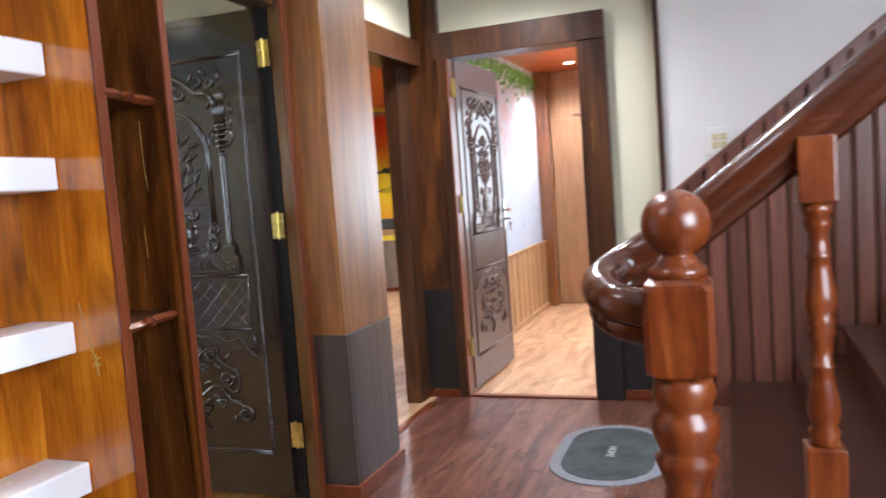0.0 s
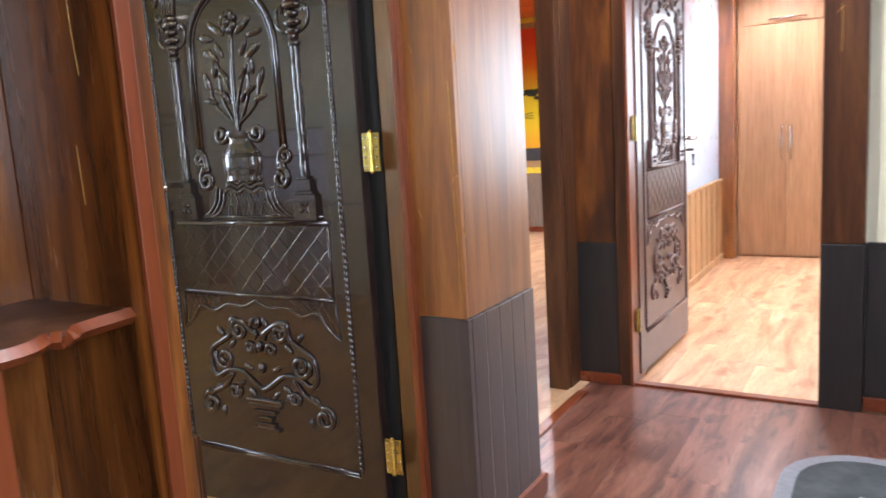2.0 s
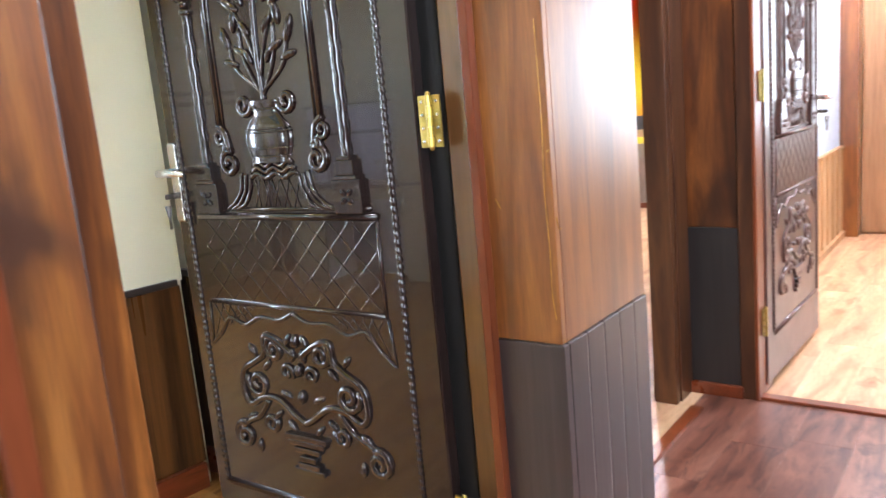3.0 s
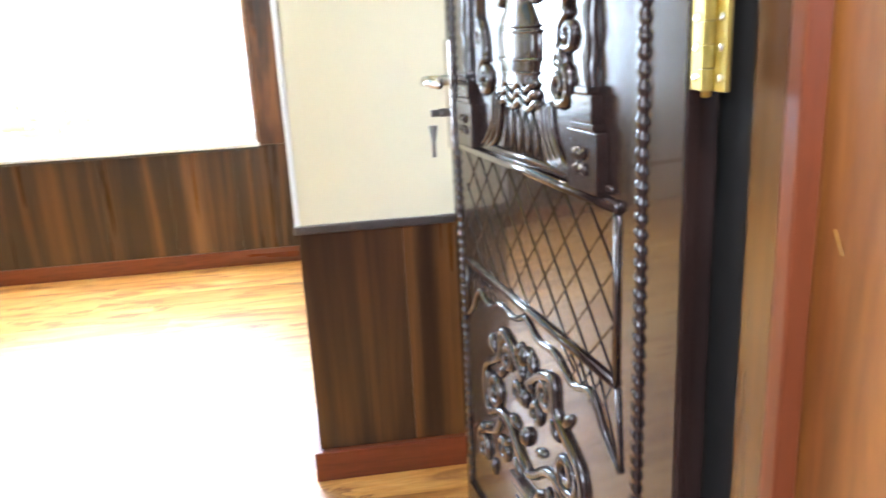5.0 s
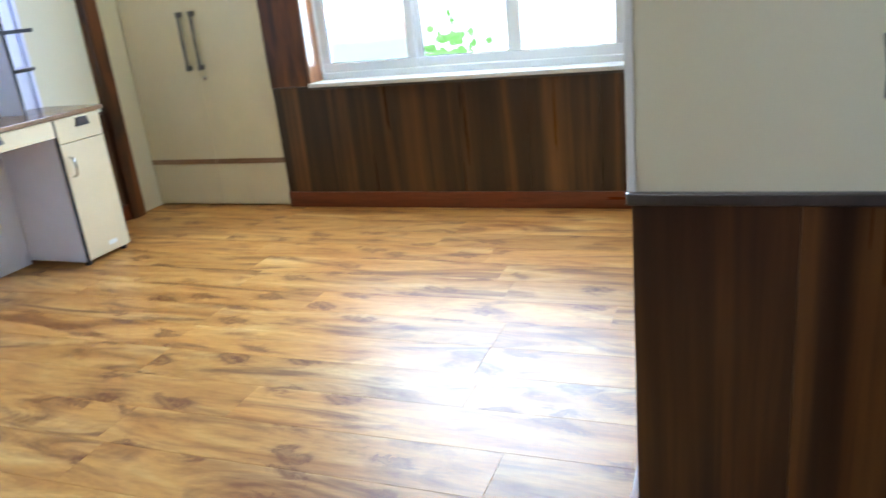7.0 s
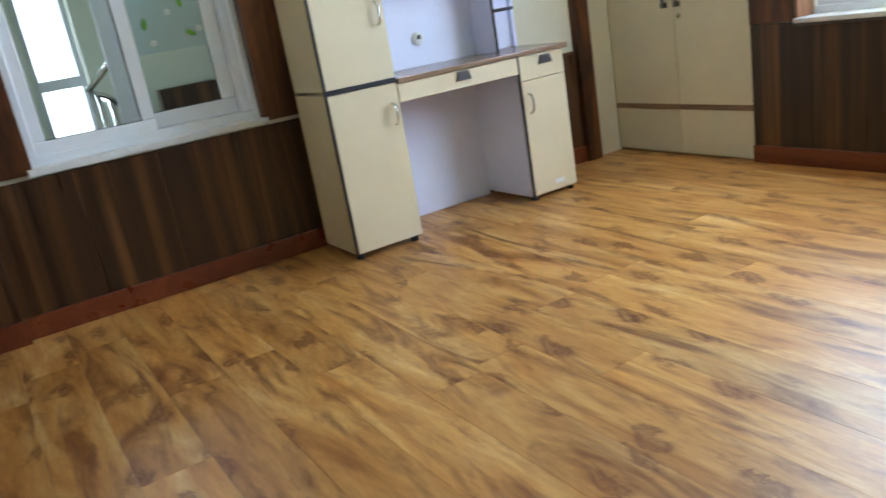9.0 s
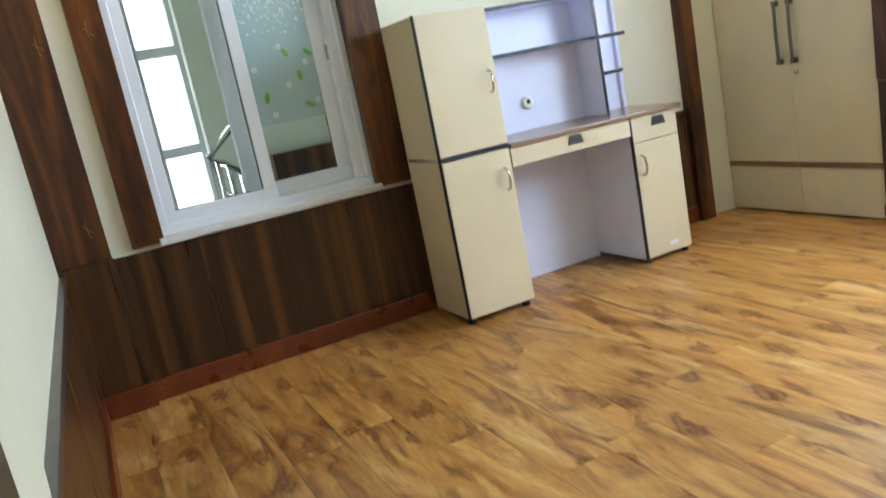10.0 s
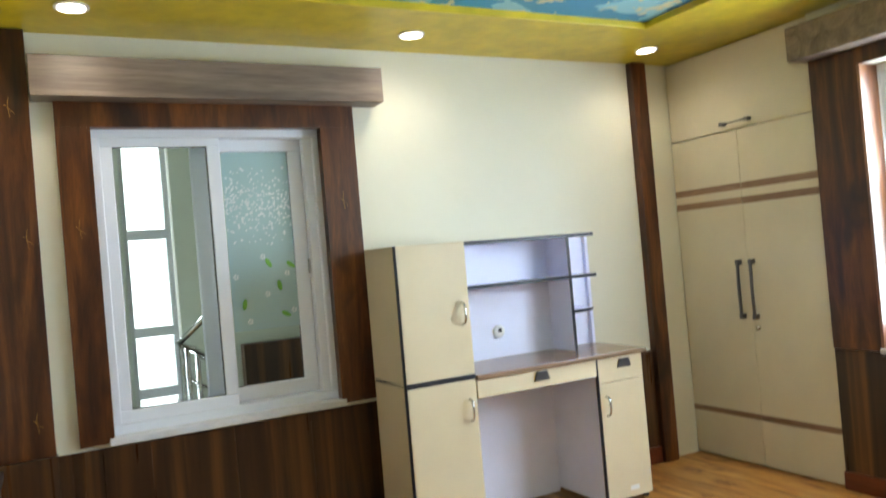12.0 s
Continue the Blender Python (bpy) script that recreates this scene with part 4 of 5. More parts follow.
        line(bm, [(u - 0.03, 1.05), (u + 0.03, 1.05), (u + 0.03, 1.11), (u - 0.03, 1.11), (u - 0.03, 1.05)], 0.004, 5)
        for a in range(4):
            blob(bm, sign * (u + 0.014 * math.cos(a * 1.571 + 0.78)), -0.018, 1.08 + 0.014 * math.sin(a * 1.571 + 0.78), 0.011, 0.008, 0.007, 45 + 90 * a, 6, 4)
        part("base", bm, material, column)
        bm = bmesh.new()
        for z, r in ((1.565, 0.022), (1.585, 0.017), (1.60, 0.03), (1.625, 0.034), (1.65, 0.026), (1.675, 0.036), (1.69, 0.03)):
            blob(bm, sign * u, 0, z, r, 0.02, 0.013, 0, 10, 5)
        for s in (1, -1):
            line(bm, [(u + s * a, b) for a, b in smooth_line([(0.03, 1.60), (0.055, 1.62), (0.058, 1.66), (0.04, 1.672), (0.036, 1.655)], 4)], 0.0065)
        for k in range(5):
            line(bm, [(u - 0.02 + k * 0.01, 1.69), (u - 0.026 + k * 0.013, 1.77), (u - 0.02 + k * 0.014, 1.80)], 0.007)
        part("capital", bm, material, column, smooth=True)
    # arch of two bands
    bm = bmesh.new()
    for rad, r in ((0.178, 0.009), (0.163, 0.004)):
        pts = [(C - rad, 1.26)] + [(C - rad * math.cos(a), 1.565 + 1.12 * rad * math.sin(a)) for a in (math.pi * k / 20 for k in range(21))] + [(C + rad, 1.26)]
        line(bm, pts, r)
    part("arch", bm, material, leaf, smooth=True)
    # scrolls and leaves over the arch
    bm = bmesh.new()
    both(bm, smooth_line([(0.22, 1.78), (0.25, 1.83), (0.31, 1.84), (0.36, 1.88), (0.43, 1.92), (C, 1.925)], 5), 0.011)
    both(bm, spiral(0.30, 1.885, 0.032, 1.2, -1.2), 0.008)
    both(bm, spiral(0.395, 1.845, 0.03, 1.2, 0.6, -1), 0.008)
    both(bm, spiral(0.235, 1.875, 0.026, 1.1, -1.0), 0.007)
    both(bm, spiral(0.16, 1.70, 0.022, 1.1, 0.4), 0.006)
    for u, z, t in ((0.18, 1.83, 40), (0.20, 1.91, 15), (0.27, 1.93, 60), (0.335, 1.915, -20), (0.37, 1.805, 70), (0.25, 1.79, -40), (0.15, 1.76, 10), (0.285, 1.845, 80), (0.42, 1.88, 30)):
        pair(bm, u, z, 0.011, 0.028, t)
    for k in range(7):
        a = 2 * math.pi * k / 7
        knob(bm, C + 0.026 * math.cos(a), 1.865 + 0.026 * math.sin(a), 0.015, 0.015)
    knob(bm, C, 1.865, 0.014, 0.014, 0, 0.02)
    part("scroll_carving", bm, material, leaf, smooth=True)
    # flowers and stems
    bm = bmesh.new()
    line(bm, smooth_line([(C, 1.31), (C + 0.005, 1.45), (C - 0.005, 1.62)], 5), 0.008)
    for pts in ([(C, 1.33), (C - 0.05, 1.42), (C - 0.06, 1.50)], [(C, 1.38), (C - 0.03, 1.47), (C - 0.09, 1.58)], [(C, 1.34), (C - 0.08, 1.40), (C - 0.10, 1.46)]):
        both(bm, smooth_line(pts, 5), 0.0055)
    for k in range(7):
        a = 2 * math.pi * k / 7
        knob(bm, C + 0.022 * math.cos(a), 1.655 + 0.024 * math.sin(a), 0.015, 0.015, 0, 0.016)
    knob(bm, C, 1.655, 0.016, 0.018, 0, 0.024)
    for u, z, ru, rz, t in ((C - 0.055, 1.64, 0.014, 0.042, -55), (C - 0.10, 1.615, 0.013, 0.035, -80), (C - 0.085, 1.56, 0.013, 0.04, -60), (C - 0.05, 1.575, 0.011, 0.03, -30), (C - 0.11, 1.48, 0.012, 0.035, -20),
                           (C - 0.075, 1.52, 0.012, 0.03, 10), (C - 0.04, 1.50, 0.01, 0.028, -40), (C - 0.06, 1.445, 0.011, 0.03, -65), (C - 0.10, 1.42, 0.011, 0.03, -75), (C - 0.035, 1.43, 0.009, 0.025, -30)):
        pair(bm, u, z, ru, rz, t)
    part("flower_carving", bm, material, leaf, smooth=True)
    # vase on its latticed stand
    bm = bmesh.new()
    body = [(0.060, 1.322), (0.062, 1.312), (0.050, 1.304), (0.046, 1.292), (0.054, 1.280), (0.070, 1.262), (0.080, 1.240), (0.082, 1.222), (0.078, 1.206), (0.072, 1.190), (0.066, 1.178), (0.070, 1.168)]
    rings = [[bm.verts.new((sign * (C + r * math.cos(a)), -0.24 * r * math.sin(a), z)) for a in (math.pi * k / 12 for k in range(13))] for r, z in body]
    for q, w in zip(rings, rings[1:]):
        for k in range(12):
            bm.faces.new((q[k], q[k + 1], w[k + 1], w[k]))
    for z, r in ((1.300, 0.050), (1.252, 0.076), (1.244, 0.080), (1.204, 0.078), (1.184, 0.070)):
        sweep(bm, [(sign * (C + r * math.cos(a)), -0.26 * r * math.sin(a), z) for a in (math.pi * k / 12 for k in range(13))], 0.0025, 5)
    both(bm, spiral(C - 0.075, 1.315, 0.03, 1.3, 0.2, -1), 0.009)
    for z, a in ((1.165, 0.07), (1.15, 0.078), (1.135, 0.085)):
        line(bm, [(C - a + 2 * a * k / 16, z + 0.007 * math.sin(k * math.pi / 3)) for k in range(17)], 0.007)
    part("vase", bm, material, leaf, smooth=True)
    bm = bmesh.new()
    for o in (0.0, 0.017, 0.034):
        both(bm, smooth_line([(C - 0.085 - o, 1.135 + o * 0.3), (C - 0.093 - o, 1.10), (C - 0.115 - 1.3 * o, 1.065), (C - 0.15 - 1.2 * o, 1.05)], 5), 0.006)
    for k in range(5):
        line(bm, [(C - 0.08 + k * 0.035, 1.055), (C - 0.05 + k * 0.03, 1.125)], 0.002, 4)
        line(bm, [(C - 0.06 + k * 0.035, 1.055), (C - 0.085 + k * 0.035, 1.125)], 0.002, 4)
    both(bm, spiral(C - 0.155, 1.17, 0.035, 1.4, 1.2), 0.010)
    both(bm, smooth_line([(C - 0.15, 1.205), (C - 0.16, 1.25), (C - 0.185, 1.27)], 4), 0.010)
    both(bm, spiral(C - 0.18, 1.24, 0.022, 1.2, -0.5, -1), 0.008)
    pair(bm, C - 0.165, 1.21, 0.012, 0.026, 20)
    part("stand", bm, material, leaf, smooth=True)
    # cartouche with scrolls and a small urn
    bm = bmesh.new()
    both(bm, smooth_line([(C - 0.01, 0.655), (C - 0.06, 0.69), (C - 0.115, 0.705), (C - 0.125, 0.655), (C - 0.16, 0.63), (C - 0.215, 0.595), (C - 0.225, 0.53), (C - 0.20, 0.50), (C - 0.15, 0.525), (C - 0.09, 0.525), (C - 0.03, 0.485), (C, 0.47)], 5), 0.0105)
    both(bm, spiral(C - 0.085, 0.67, 0.034, 1.4, 1.8), 0.010)
    both(bm, spiral(C - 0.165, 0.565, 0.042, 1.4, 2.6), 0.010)
    both(bm, smooth_line([(C - 0.13, 0.52), (C - 0.17, 0.47), (C - 0.23, 0.44), (C - 0.275, 0.40)], 5), 0.010)
    both(bm, spiral(C - 0.245, 0.40, 0.04, 1.5, 1.2), 0.011)
    both(bm, spiral(C - 0.13, 0.455, 0.028, 1.3, 0.4, -1), 0.009)
    both(bm, spiral(C - 0.045, 0.61, 0.024, 1.2, -0.6), 0.008)
    for u, z, t in ((C - 0.12, 0.62, 40), (C - 0.17, 0.66, -40), (C - 0.21, 0.46, 60), (C - 0.06, 0.545, -70), (C - 0.10, 0.48, 50), (C - 0.19, 0.375, 0), (C - 0.03, 0.70, 30), (C - 0.02, 0.66, 10), (C - 0.05, 0.455, -40)):
        pair(bm, u, z, 0.010, 0.022, t)
    for u, z in ((0, 0.545), (0.0, 0.70), (0, 0.62)):
        knob(bm, C + u, z, 0.013, 0.02, 0, 0.018)
    part("cartouche", bm, material, leaf, smooth=True)
    bm = bmesh.new()
    for z, r in ((0.43, 0.075), (0.415, 0.065), (0.395, 0.045), (0.37, 0.028), (0.35, 0.038), (0.335, 0.055)):
        box(bm, sign * (C - r), -0.014, z - 0.008, sign * (C + r), 0, z + 0.008, 0.003)
    part("urn", bm, material, leaf)
    # hinges
    for z in (1.95, 1.215, 0.29):
        z += 0.022
        bm = bmesh.new()
        box(bm, sign * -0.066, -0.003, z - 0.055, sign * -0.046, 0.002, z + 0.055, 0.001)
        box(bm, sign * -0.030, -0.003, z - 0.055, sign * -0.010, 0.002, z + 0.055, 0.001)
        for k in range(5):
            lo = z - 0.055 + k * 0.022
            lathe(bm, [(0.0, lo), (0.008, lo + 0.0008), (0.008, lo + 0.0208), (0.0, lo + 0.0216)], sign * -0.038, -0.004, 10)
        hinge = part("hinge", bm, BRASS, door, "worn brass butt hinge")
        for k in range(4):
            for u in (-0.057, -0.019):
                bm = bmesh.new()
                lathe(bm, [(0.0, 0), (0.0042, 0.0002), (0.0042, 0.0012), (0.003, 0.0018), (0.0, 0.0012)], 0, 0, 8)
                for v in bm.verts:
                    v.co = Vector((sign * u + v.co.x, -0.003 - v.co.z, z - 0.042 + k * 0.028 + v.co.y))
                part("screw", bm, CHROME, hinge, "steel screw head", True)
        bm = bmesh.new()
        lathe(bm, [(0.0, z - 0.062), (0.005, z - 0.060), (0.005, z + 0.058), (0.006, z + 0.060), (0.0, z + 0.064)], sign * -0.038, -0.004, 10)
        part("pin", bm, BRASS, hinge, smooth=True)
    # lock plate, lever and key
    bm = bmesh.new()
    box(bm, sign * 0.824, -0.007, 1.015, sign * 0.858, 0.001, 1.235, 0.003)
    plate = part("lock_plate", bm, CHROME, door, "brushed steel lock plate")
    bm = bmesh.new()
    lathe(bm, [(0.011, -0.0), (0.011, 0.045)], 0, 0, 12)
    for v in bm.verts:
        v.co = Vector((sign * 0.841 + v.co.x, -v.co.z - 0.005, 1.155 + v.co.y))
    sweep(bm, [(sign * 0.852, -0.05, 1.155), (sign * 0.80, -0.055, 1.155), (sign * 0.745, -0.05, 1.152)], [0.011, 0.010, 0.008], 8)
    part("lever", bm, CHROME, plate, "steel lever handle", True)
    bm = bmesh.new()
    lathe(bm, [(0.009, 0), (0.009, 0.02), (0.006, 0.022)], 0, 0, 12)
    for v in bm.verts:
        v.co = Vector((sign * 0.841 + v.co.x, -v.co.z - 0.005, 1.09 + v.co.y))
    box(bm, sign * 0.836, -0.045, 1.083, sign * 0.846, -0.025, 1.097, 0.001)
    sweep(bm, [(sign * 0.841, -0.042, 1.065), (sign * 0.841, -0.042, 1.03), (sign * 0.841, -0.042, 1.0)], [0.010, 0.004, 0.004], 6)
    part("key", bm, DARKMETAL, plate, "dark keys hanging in the lock", True)
    door.matrix_world = m
    return door


carved_door("door_bedroom", "dark brown carved wooden door, standing open", -1, DOOR, pose(-1.40, 3.272, 0, 0, 0, 2.2))
carved_door("door_far", "red-brown carved wooden door, standing open into the far room", 1, DOOR2, pose(-1.13, 5.09, 0, 0, 0, 88))

# ---- far room ----
far_left = structure("wall_far_left", [(-1.50, 5.2, 0, -1.42, 8.7, 2.7)], BLOSSOM, "white blossom mural wall with green and red leaves")
for k in range(33):
    boxpart("slat", (-1.42, 5.35 + k * 0.098, 0.02, -1.395 - 0.006 * (k % 2), 5.35 + k * 0.098 + 0.088, 0.69), SLAT, far_left, bevel=0.003)
structure("trim_far_slats", [(-1.42, 5.3, 0.69, -1.385, 8.55, 0.71)], SLAT, "light wooden rail over the slats", 0.003)
structure("trim_far_post", [(-1.42, 8.5, 0, -1.29, 8.62, 2.5)], PILLAR, "warm brown corner post", 0.004)
structure("baseboard_far_room", [(-1.42, 5.3, 0, -1.378, 8.5, 0.05)], SLAT, "light wooden skirting board", 0.003)
structure("wall_far_back", [(-1.5, 9.1, 0, -0.25, 9.25, 2.7), (1.65, 9.1, 0, 1.9, 9.25, 2.7), (-0.25, 9.1, 0, 1.65, 9.25, 0.82), (-0.25, 9.1, 2.3, 1.65, 9.25, 2.7)], CREAM, "plain back wall of the far room with a window opening")
structure("wall_far_right", [(1.9, 5.2, 0, 2.05, 9.25, 2.7)], CREAM, "plain side wall of the far room")
structure("ceiling_far_room", [(-1.6, 5.2, 2.5, 2.05, 9.25, 2.7)], ORANGECEIL, "glossy orange painted ceiling")
bm = bmesh.new()
for k in range(420):
    y = 5.3 + rng.random() * 3.2
    z = 2.48 - abs(rng.gauss(0, 0.10)) - 0.04
    m4 = pose(-1.412, y, z, rng.random() * 180, 0, 0)
    bmesh.ops.create_uvsphere(bm, u_segments=5, v_segments=3, radius=1, matrix=m4 @ Matrix.Diagonal((0.006, 0.03, 0.016, 1)))
tagged(part("painted_foliage", bm, LEAFGREEN, far_left, "green leafy border along the top of the mural"), kind="stuff")


def closet(x0, x1):
    c = thing("wardrobe", "light brown laminate wardrobe closed along the far wall", "wardrobe")
    boxpart("body", (x0, 8.66, 0, x1, 9.1, 2.5), CLOSET, c)
    w = 0.398
    boxpart("side_panel", (x0 + 2 * w + 0.002, 8.64, 0.02, x1, 8.658, 2.48), CLOSET, c)
    for k in range(2):
        d = boxpart("door", (x0 + k * w + 0.002, 8.64, 0.02, x0 + (k + 1) * w - 0.002, 8.658, 1.99), CLOSET, c)
        hx = x0 + (k + (0.912 if k == 0 else 0.088)) * w
        bm = bmesh.new()
        sweep(bm, [(hx, 8.64, 0.86), (hx, 8.612, 0.87), (hx, 8.61, 1.0), (hx, 8.612, 1.13), (hx, 8.64, 1.14)], 0.009, 8)
        part("handle", bm, CHROME, d, "brushed steel bar handle", True)
        if k == 0:
            f = boxpart("flap", (x0 + k * w + 0.002, 8.64, 1.995, x0 + (k + 2) * w - 0.002, 8.658, 2.48), CLOSET, c)
            bm = bmesh.new()
            fx = x0 + (k + 1) * w
            sweep(bm, [(fx - 0.14, 8.64, 2.03), (fx - 0.135, 8.612, 2.03), (fx + 0.135, 8.612, 2.03), (fx + 0.14, 8.64, 2.03)], 0.008, 8)
            part("handle", bm, CHROME, f, "brushed steel bar handle", True)
    return c


closet(-1.29, -0.37)

# ---- side room ----
structure("wall_side_back", [(-5.75, 9.95, 0, -1.5, 10.1, 2.7)], SUNSET, "wall with an orange and yellow sunset mural")
structure("trim_side_wainscot", [(-5.75, 9.92, 0.06, -1.6, 9.95, 0.70)], GREYWAIN, "grey-brown wainscot", 0.002)
structure("trim_side_yellow", [(-5.75, 9.915, 0.70, -1.6, 9.95, 0.768), (-5.75, 9.93, 2.44, -1.6, 9.95, 2.497)], SUNYELLOW, "bright yellow painted band", 0.003)
structure("trim_side_tan", [(-5.75, 9.922, 0.768, -1.6, 9.95, 0.848), (-5.75, 9.935, 2.378, -1.6, 9.95, 2.44)], SLAT, "tan wooden band", 0.003)
structure("trim_side_dark", [(-5.75, 9.92, 0.848, -1.6, 9.95, 0.995)], GREYWAIN_DARK, "dark grey band under the mural", 0.003)
structure("baseboard_side", [(-5.75, 9.9, 0, -1.6, 9.95, 0.06)], SKIRT, "red-brown skirting board")
structure("wall_side_left", [(-5.9, 3.8, 0, -5.75, 10.1, 2.7)], CREAM, "plain side room wall")
structure("wall_side_right", [(-1.525, 5.06, 0, -1.505, 10.1, 2.7)], CREAM, "plain side room wall")
structure("ceiling_side", [(-5.9, 3.8, 2.5, -1.5, 10.1, 2.7)], ORANGECEIL, "glossy orange painted ceiling")
bm = bmesh.new()
sweep(bm, [(-4.30, 9.946, 1.60), (-4.05, 9.946, 1.625), (-3.94, 9.946, 1.62), (-3.82, 9.946, 1.65), (-3.62, 9.946, 1.70)], [0.012, 0.02, 0.012, 0.02, 0.008], 6)
for k in range(18):
    x = rng.choice((-4.04, -3.82)) + rng.gauss(0, 0.035)
    blob(bm, x, 9.948, 1.635 + rng.gauss(0, 0.028), 0.05, 0.004, 0.022, 0, 6, 4)
for k in range(3):
    sweep(bm, [(-4.12, 9.948, 1.40 - 0.03 * k), (-3.96, 9.948, 1.365 + 0.012 * k), (-3.80, 9.948, 1.34 + 0.035 * k)], 0.005, 5)
tagged(part("painted_tree", bm, DARKLEAF), "dark painted branch on the mural", kind="structure")


# ---- hall things ----
def shelf_unit():
    """Narrow open niche unit with wavy shelf fronts."""
    u = thing("niche_shelf", "red-brown edged narrow wooden niche shelf beside the door", "shelf")
    x0, x1, y0, y1 = -1.30, -1.0, 1.935, 2.21
    boxpart("side_panel", (x0, y0, 0.0, x1 - 0.003, y0 + 0.02, 2.75), HONEY, u, "glossy honey-coloured panel")
    boxpart("side_panel", (x0, y1 - 0.02, 0.0, x1 - 0.003, y1, 2.75), NICHE, u)
    boxpart("back_panel", (x0, y0 + 0.02, 0, x0 + 0.012, y1 - 0.02, 2.75), NICHE, u)
    boxpart("edge", (x1 - 0.003, y0 - 0.004, 0, x1 + 0.006, y0 + 0.03, 2.75), REDWOOD, u, "red-brown front edge")
    boxpart("edge", (x1 - 0.003, y1 - 0.022, 0, x1 + 0.006, y1 + 0.004, 2.75), REDWOOD, u, "red-brown front edge")
    for z in (0.46, 1.055, 1.66, 2.25):
        bm = bmesh.new()
        front = smooth_line([(x1 - 0.002, y0 + 0.02), (x1 - 0.006, y0 + 0.07), (x1 - 0.03, y0 + 0.11), (x1 - 0.012, y0 + 0.13), (x1 - 0.035, y0 + 0.16), (x1 - 0.045, y1 - 0.02)], 4)
        prism(bm, [(x0 + 0.012, y0 + 0.02)] + [(x, y) for x, y in front] + [(x0 + 0.012, y1 - 0.02)], z - 0.022, z)
        s = part("shelf", bm, DARKWOOD, u)
        bm = bmesh.new()
        lo = [(x + 0.002, y, z - 0.011) for x, y in front]
        sweep(bm, lo, 0.0125, 4)
        part("lip", bm, REDWOOD, s, "red-brown wavy shelf lip")
    return u


unit = shelf_unit()
vein(unit, [(-1.10, 2.1895, 1.60), (-1.098, 2.1895, 1.48), (-1.092, 2.1895, 1.40)], 0.0007)
vein(unit, [(-1.12, 2.1895, 1.30), (-1.117, 2.1895, 1.21)], 0.0006)
side = [ob for ob in unit.children if ob.name.startswith("side_panel")][0]
vein(side, [(-1.13, 1.9345, 1.12), (-1.118, 1.9345, 1.06), (-1.104, 1.9345, 1.01), (-1.094, 1.9345, 0.97)], 0.0018)
for dx, dz in ((0.014, 0.008), (-0.014, 0.012), (0.014, -0.012), (-0.010, -0.016), (0.004, -0.04), (0.0, 0.016)):
    vein(side, [(-1.092, 1.9345, 0.968), (-1.092 + dx * 0.5, 1.9345, 0.968 + dz * 0.6), (-1.092 + dx, 1.9345, 0.968 + dz)], 0.0026)
for y, z in ((1.70, 1.60), (1.60, 0.86), (1.75, 1.56)):
    vein(wall_hall_west, [(-1.2988, y, z + 0.02), (-1.2988, y + 0.006, z), (-1.2988, y + 0.022, z - 0.006)], 0.0018)
for z in (0.655, 1.03, 1.455, 1.745):
    bm = bmesh.new()
    box(bm, -1.30, 0.2, z - 0.042, -1.15, 1.933, z + 0.042, 0.006)
    solo("wall_shelf", bm, WHITESHELF, "thick white floating shelf on the honey panel", "shelf", "white wall shelves")


# oval mat with its print
def oval(cx, cy, hx, hy, z0, z1, n=12):
    bm = bmesh.new()
    r = hx
    pts = [(cx + r * math.cos(a), cy + (hy - r) + r * math.sin(a)) for a in (math.pi * k / n for k in range(n + 1))]
    pts += [(cx + r * math.cos(a), cy - (hy - r) + r * math.sin(a)) for a in (math.pi + math.pi * k / n for k in range(n + 1))]
    prism(bm, pts, z0, z1)
    return bm


mat = thing("door_mat", "charcoal oval door mat with a grey border", "mat")
part("border", oval(-0.125, 4.1, 0.27, 0.42, 0.0, 0.006), MATBASE, mat)
part("centre", oval(-0.125, 4.1, 0.215, 0.365, 0.006, 0.008), MATTOP, mat)
txt = bpy.data.curves.new("print", "FONT")
txt.body, txt.size, txt.align_x, txt.align_y, txt.extrude = "HOME", 0.055, "CENTER", "CENTER", 0.0003
letters = new("print", txt)
letters.parent = mat
letters.matrix_world = pose(-0.125, 4.1, 0.0088, 0, 0, -90)
txt.materials.append(LETTER)

# staircase: wide steps, panelled wall, railing
stairs = thing("staircase", "dark red-brown wooden staircase", "staircase")
heights = [(0.45, 0.15), (0.80, 0.31)] + [(1.02 + 0.23 * k, 0.47 + 0.175 * k) for k in range(7)]
for x, z in heights:
    boxpart("step", (x, 2.19, max(0, z - 0.30), 2.6, 4.94, z - 0.03), STEPWOOD, stairs, bevel=0.003)
    boxpart("tread", (x - 0.025, 2.17, z - 0.03, 2.6, 4.94, z), STEPWOOD, stairs, bevel=0.008)
bm = bmesh.new()
slope = (2.02 - 1.19) / (1.245 - 0.162)
sweep(bm, [(0.14, 4.965, 1.20), (2.6, 4.965, 1.20 + 2.46 * slope)], 0.016, 6)
cap = tagged(part("trim_stair_cap", bm, STAIRPANEL), "dark capping along the sloping stair panelling", kind="structure")
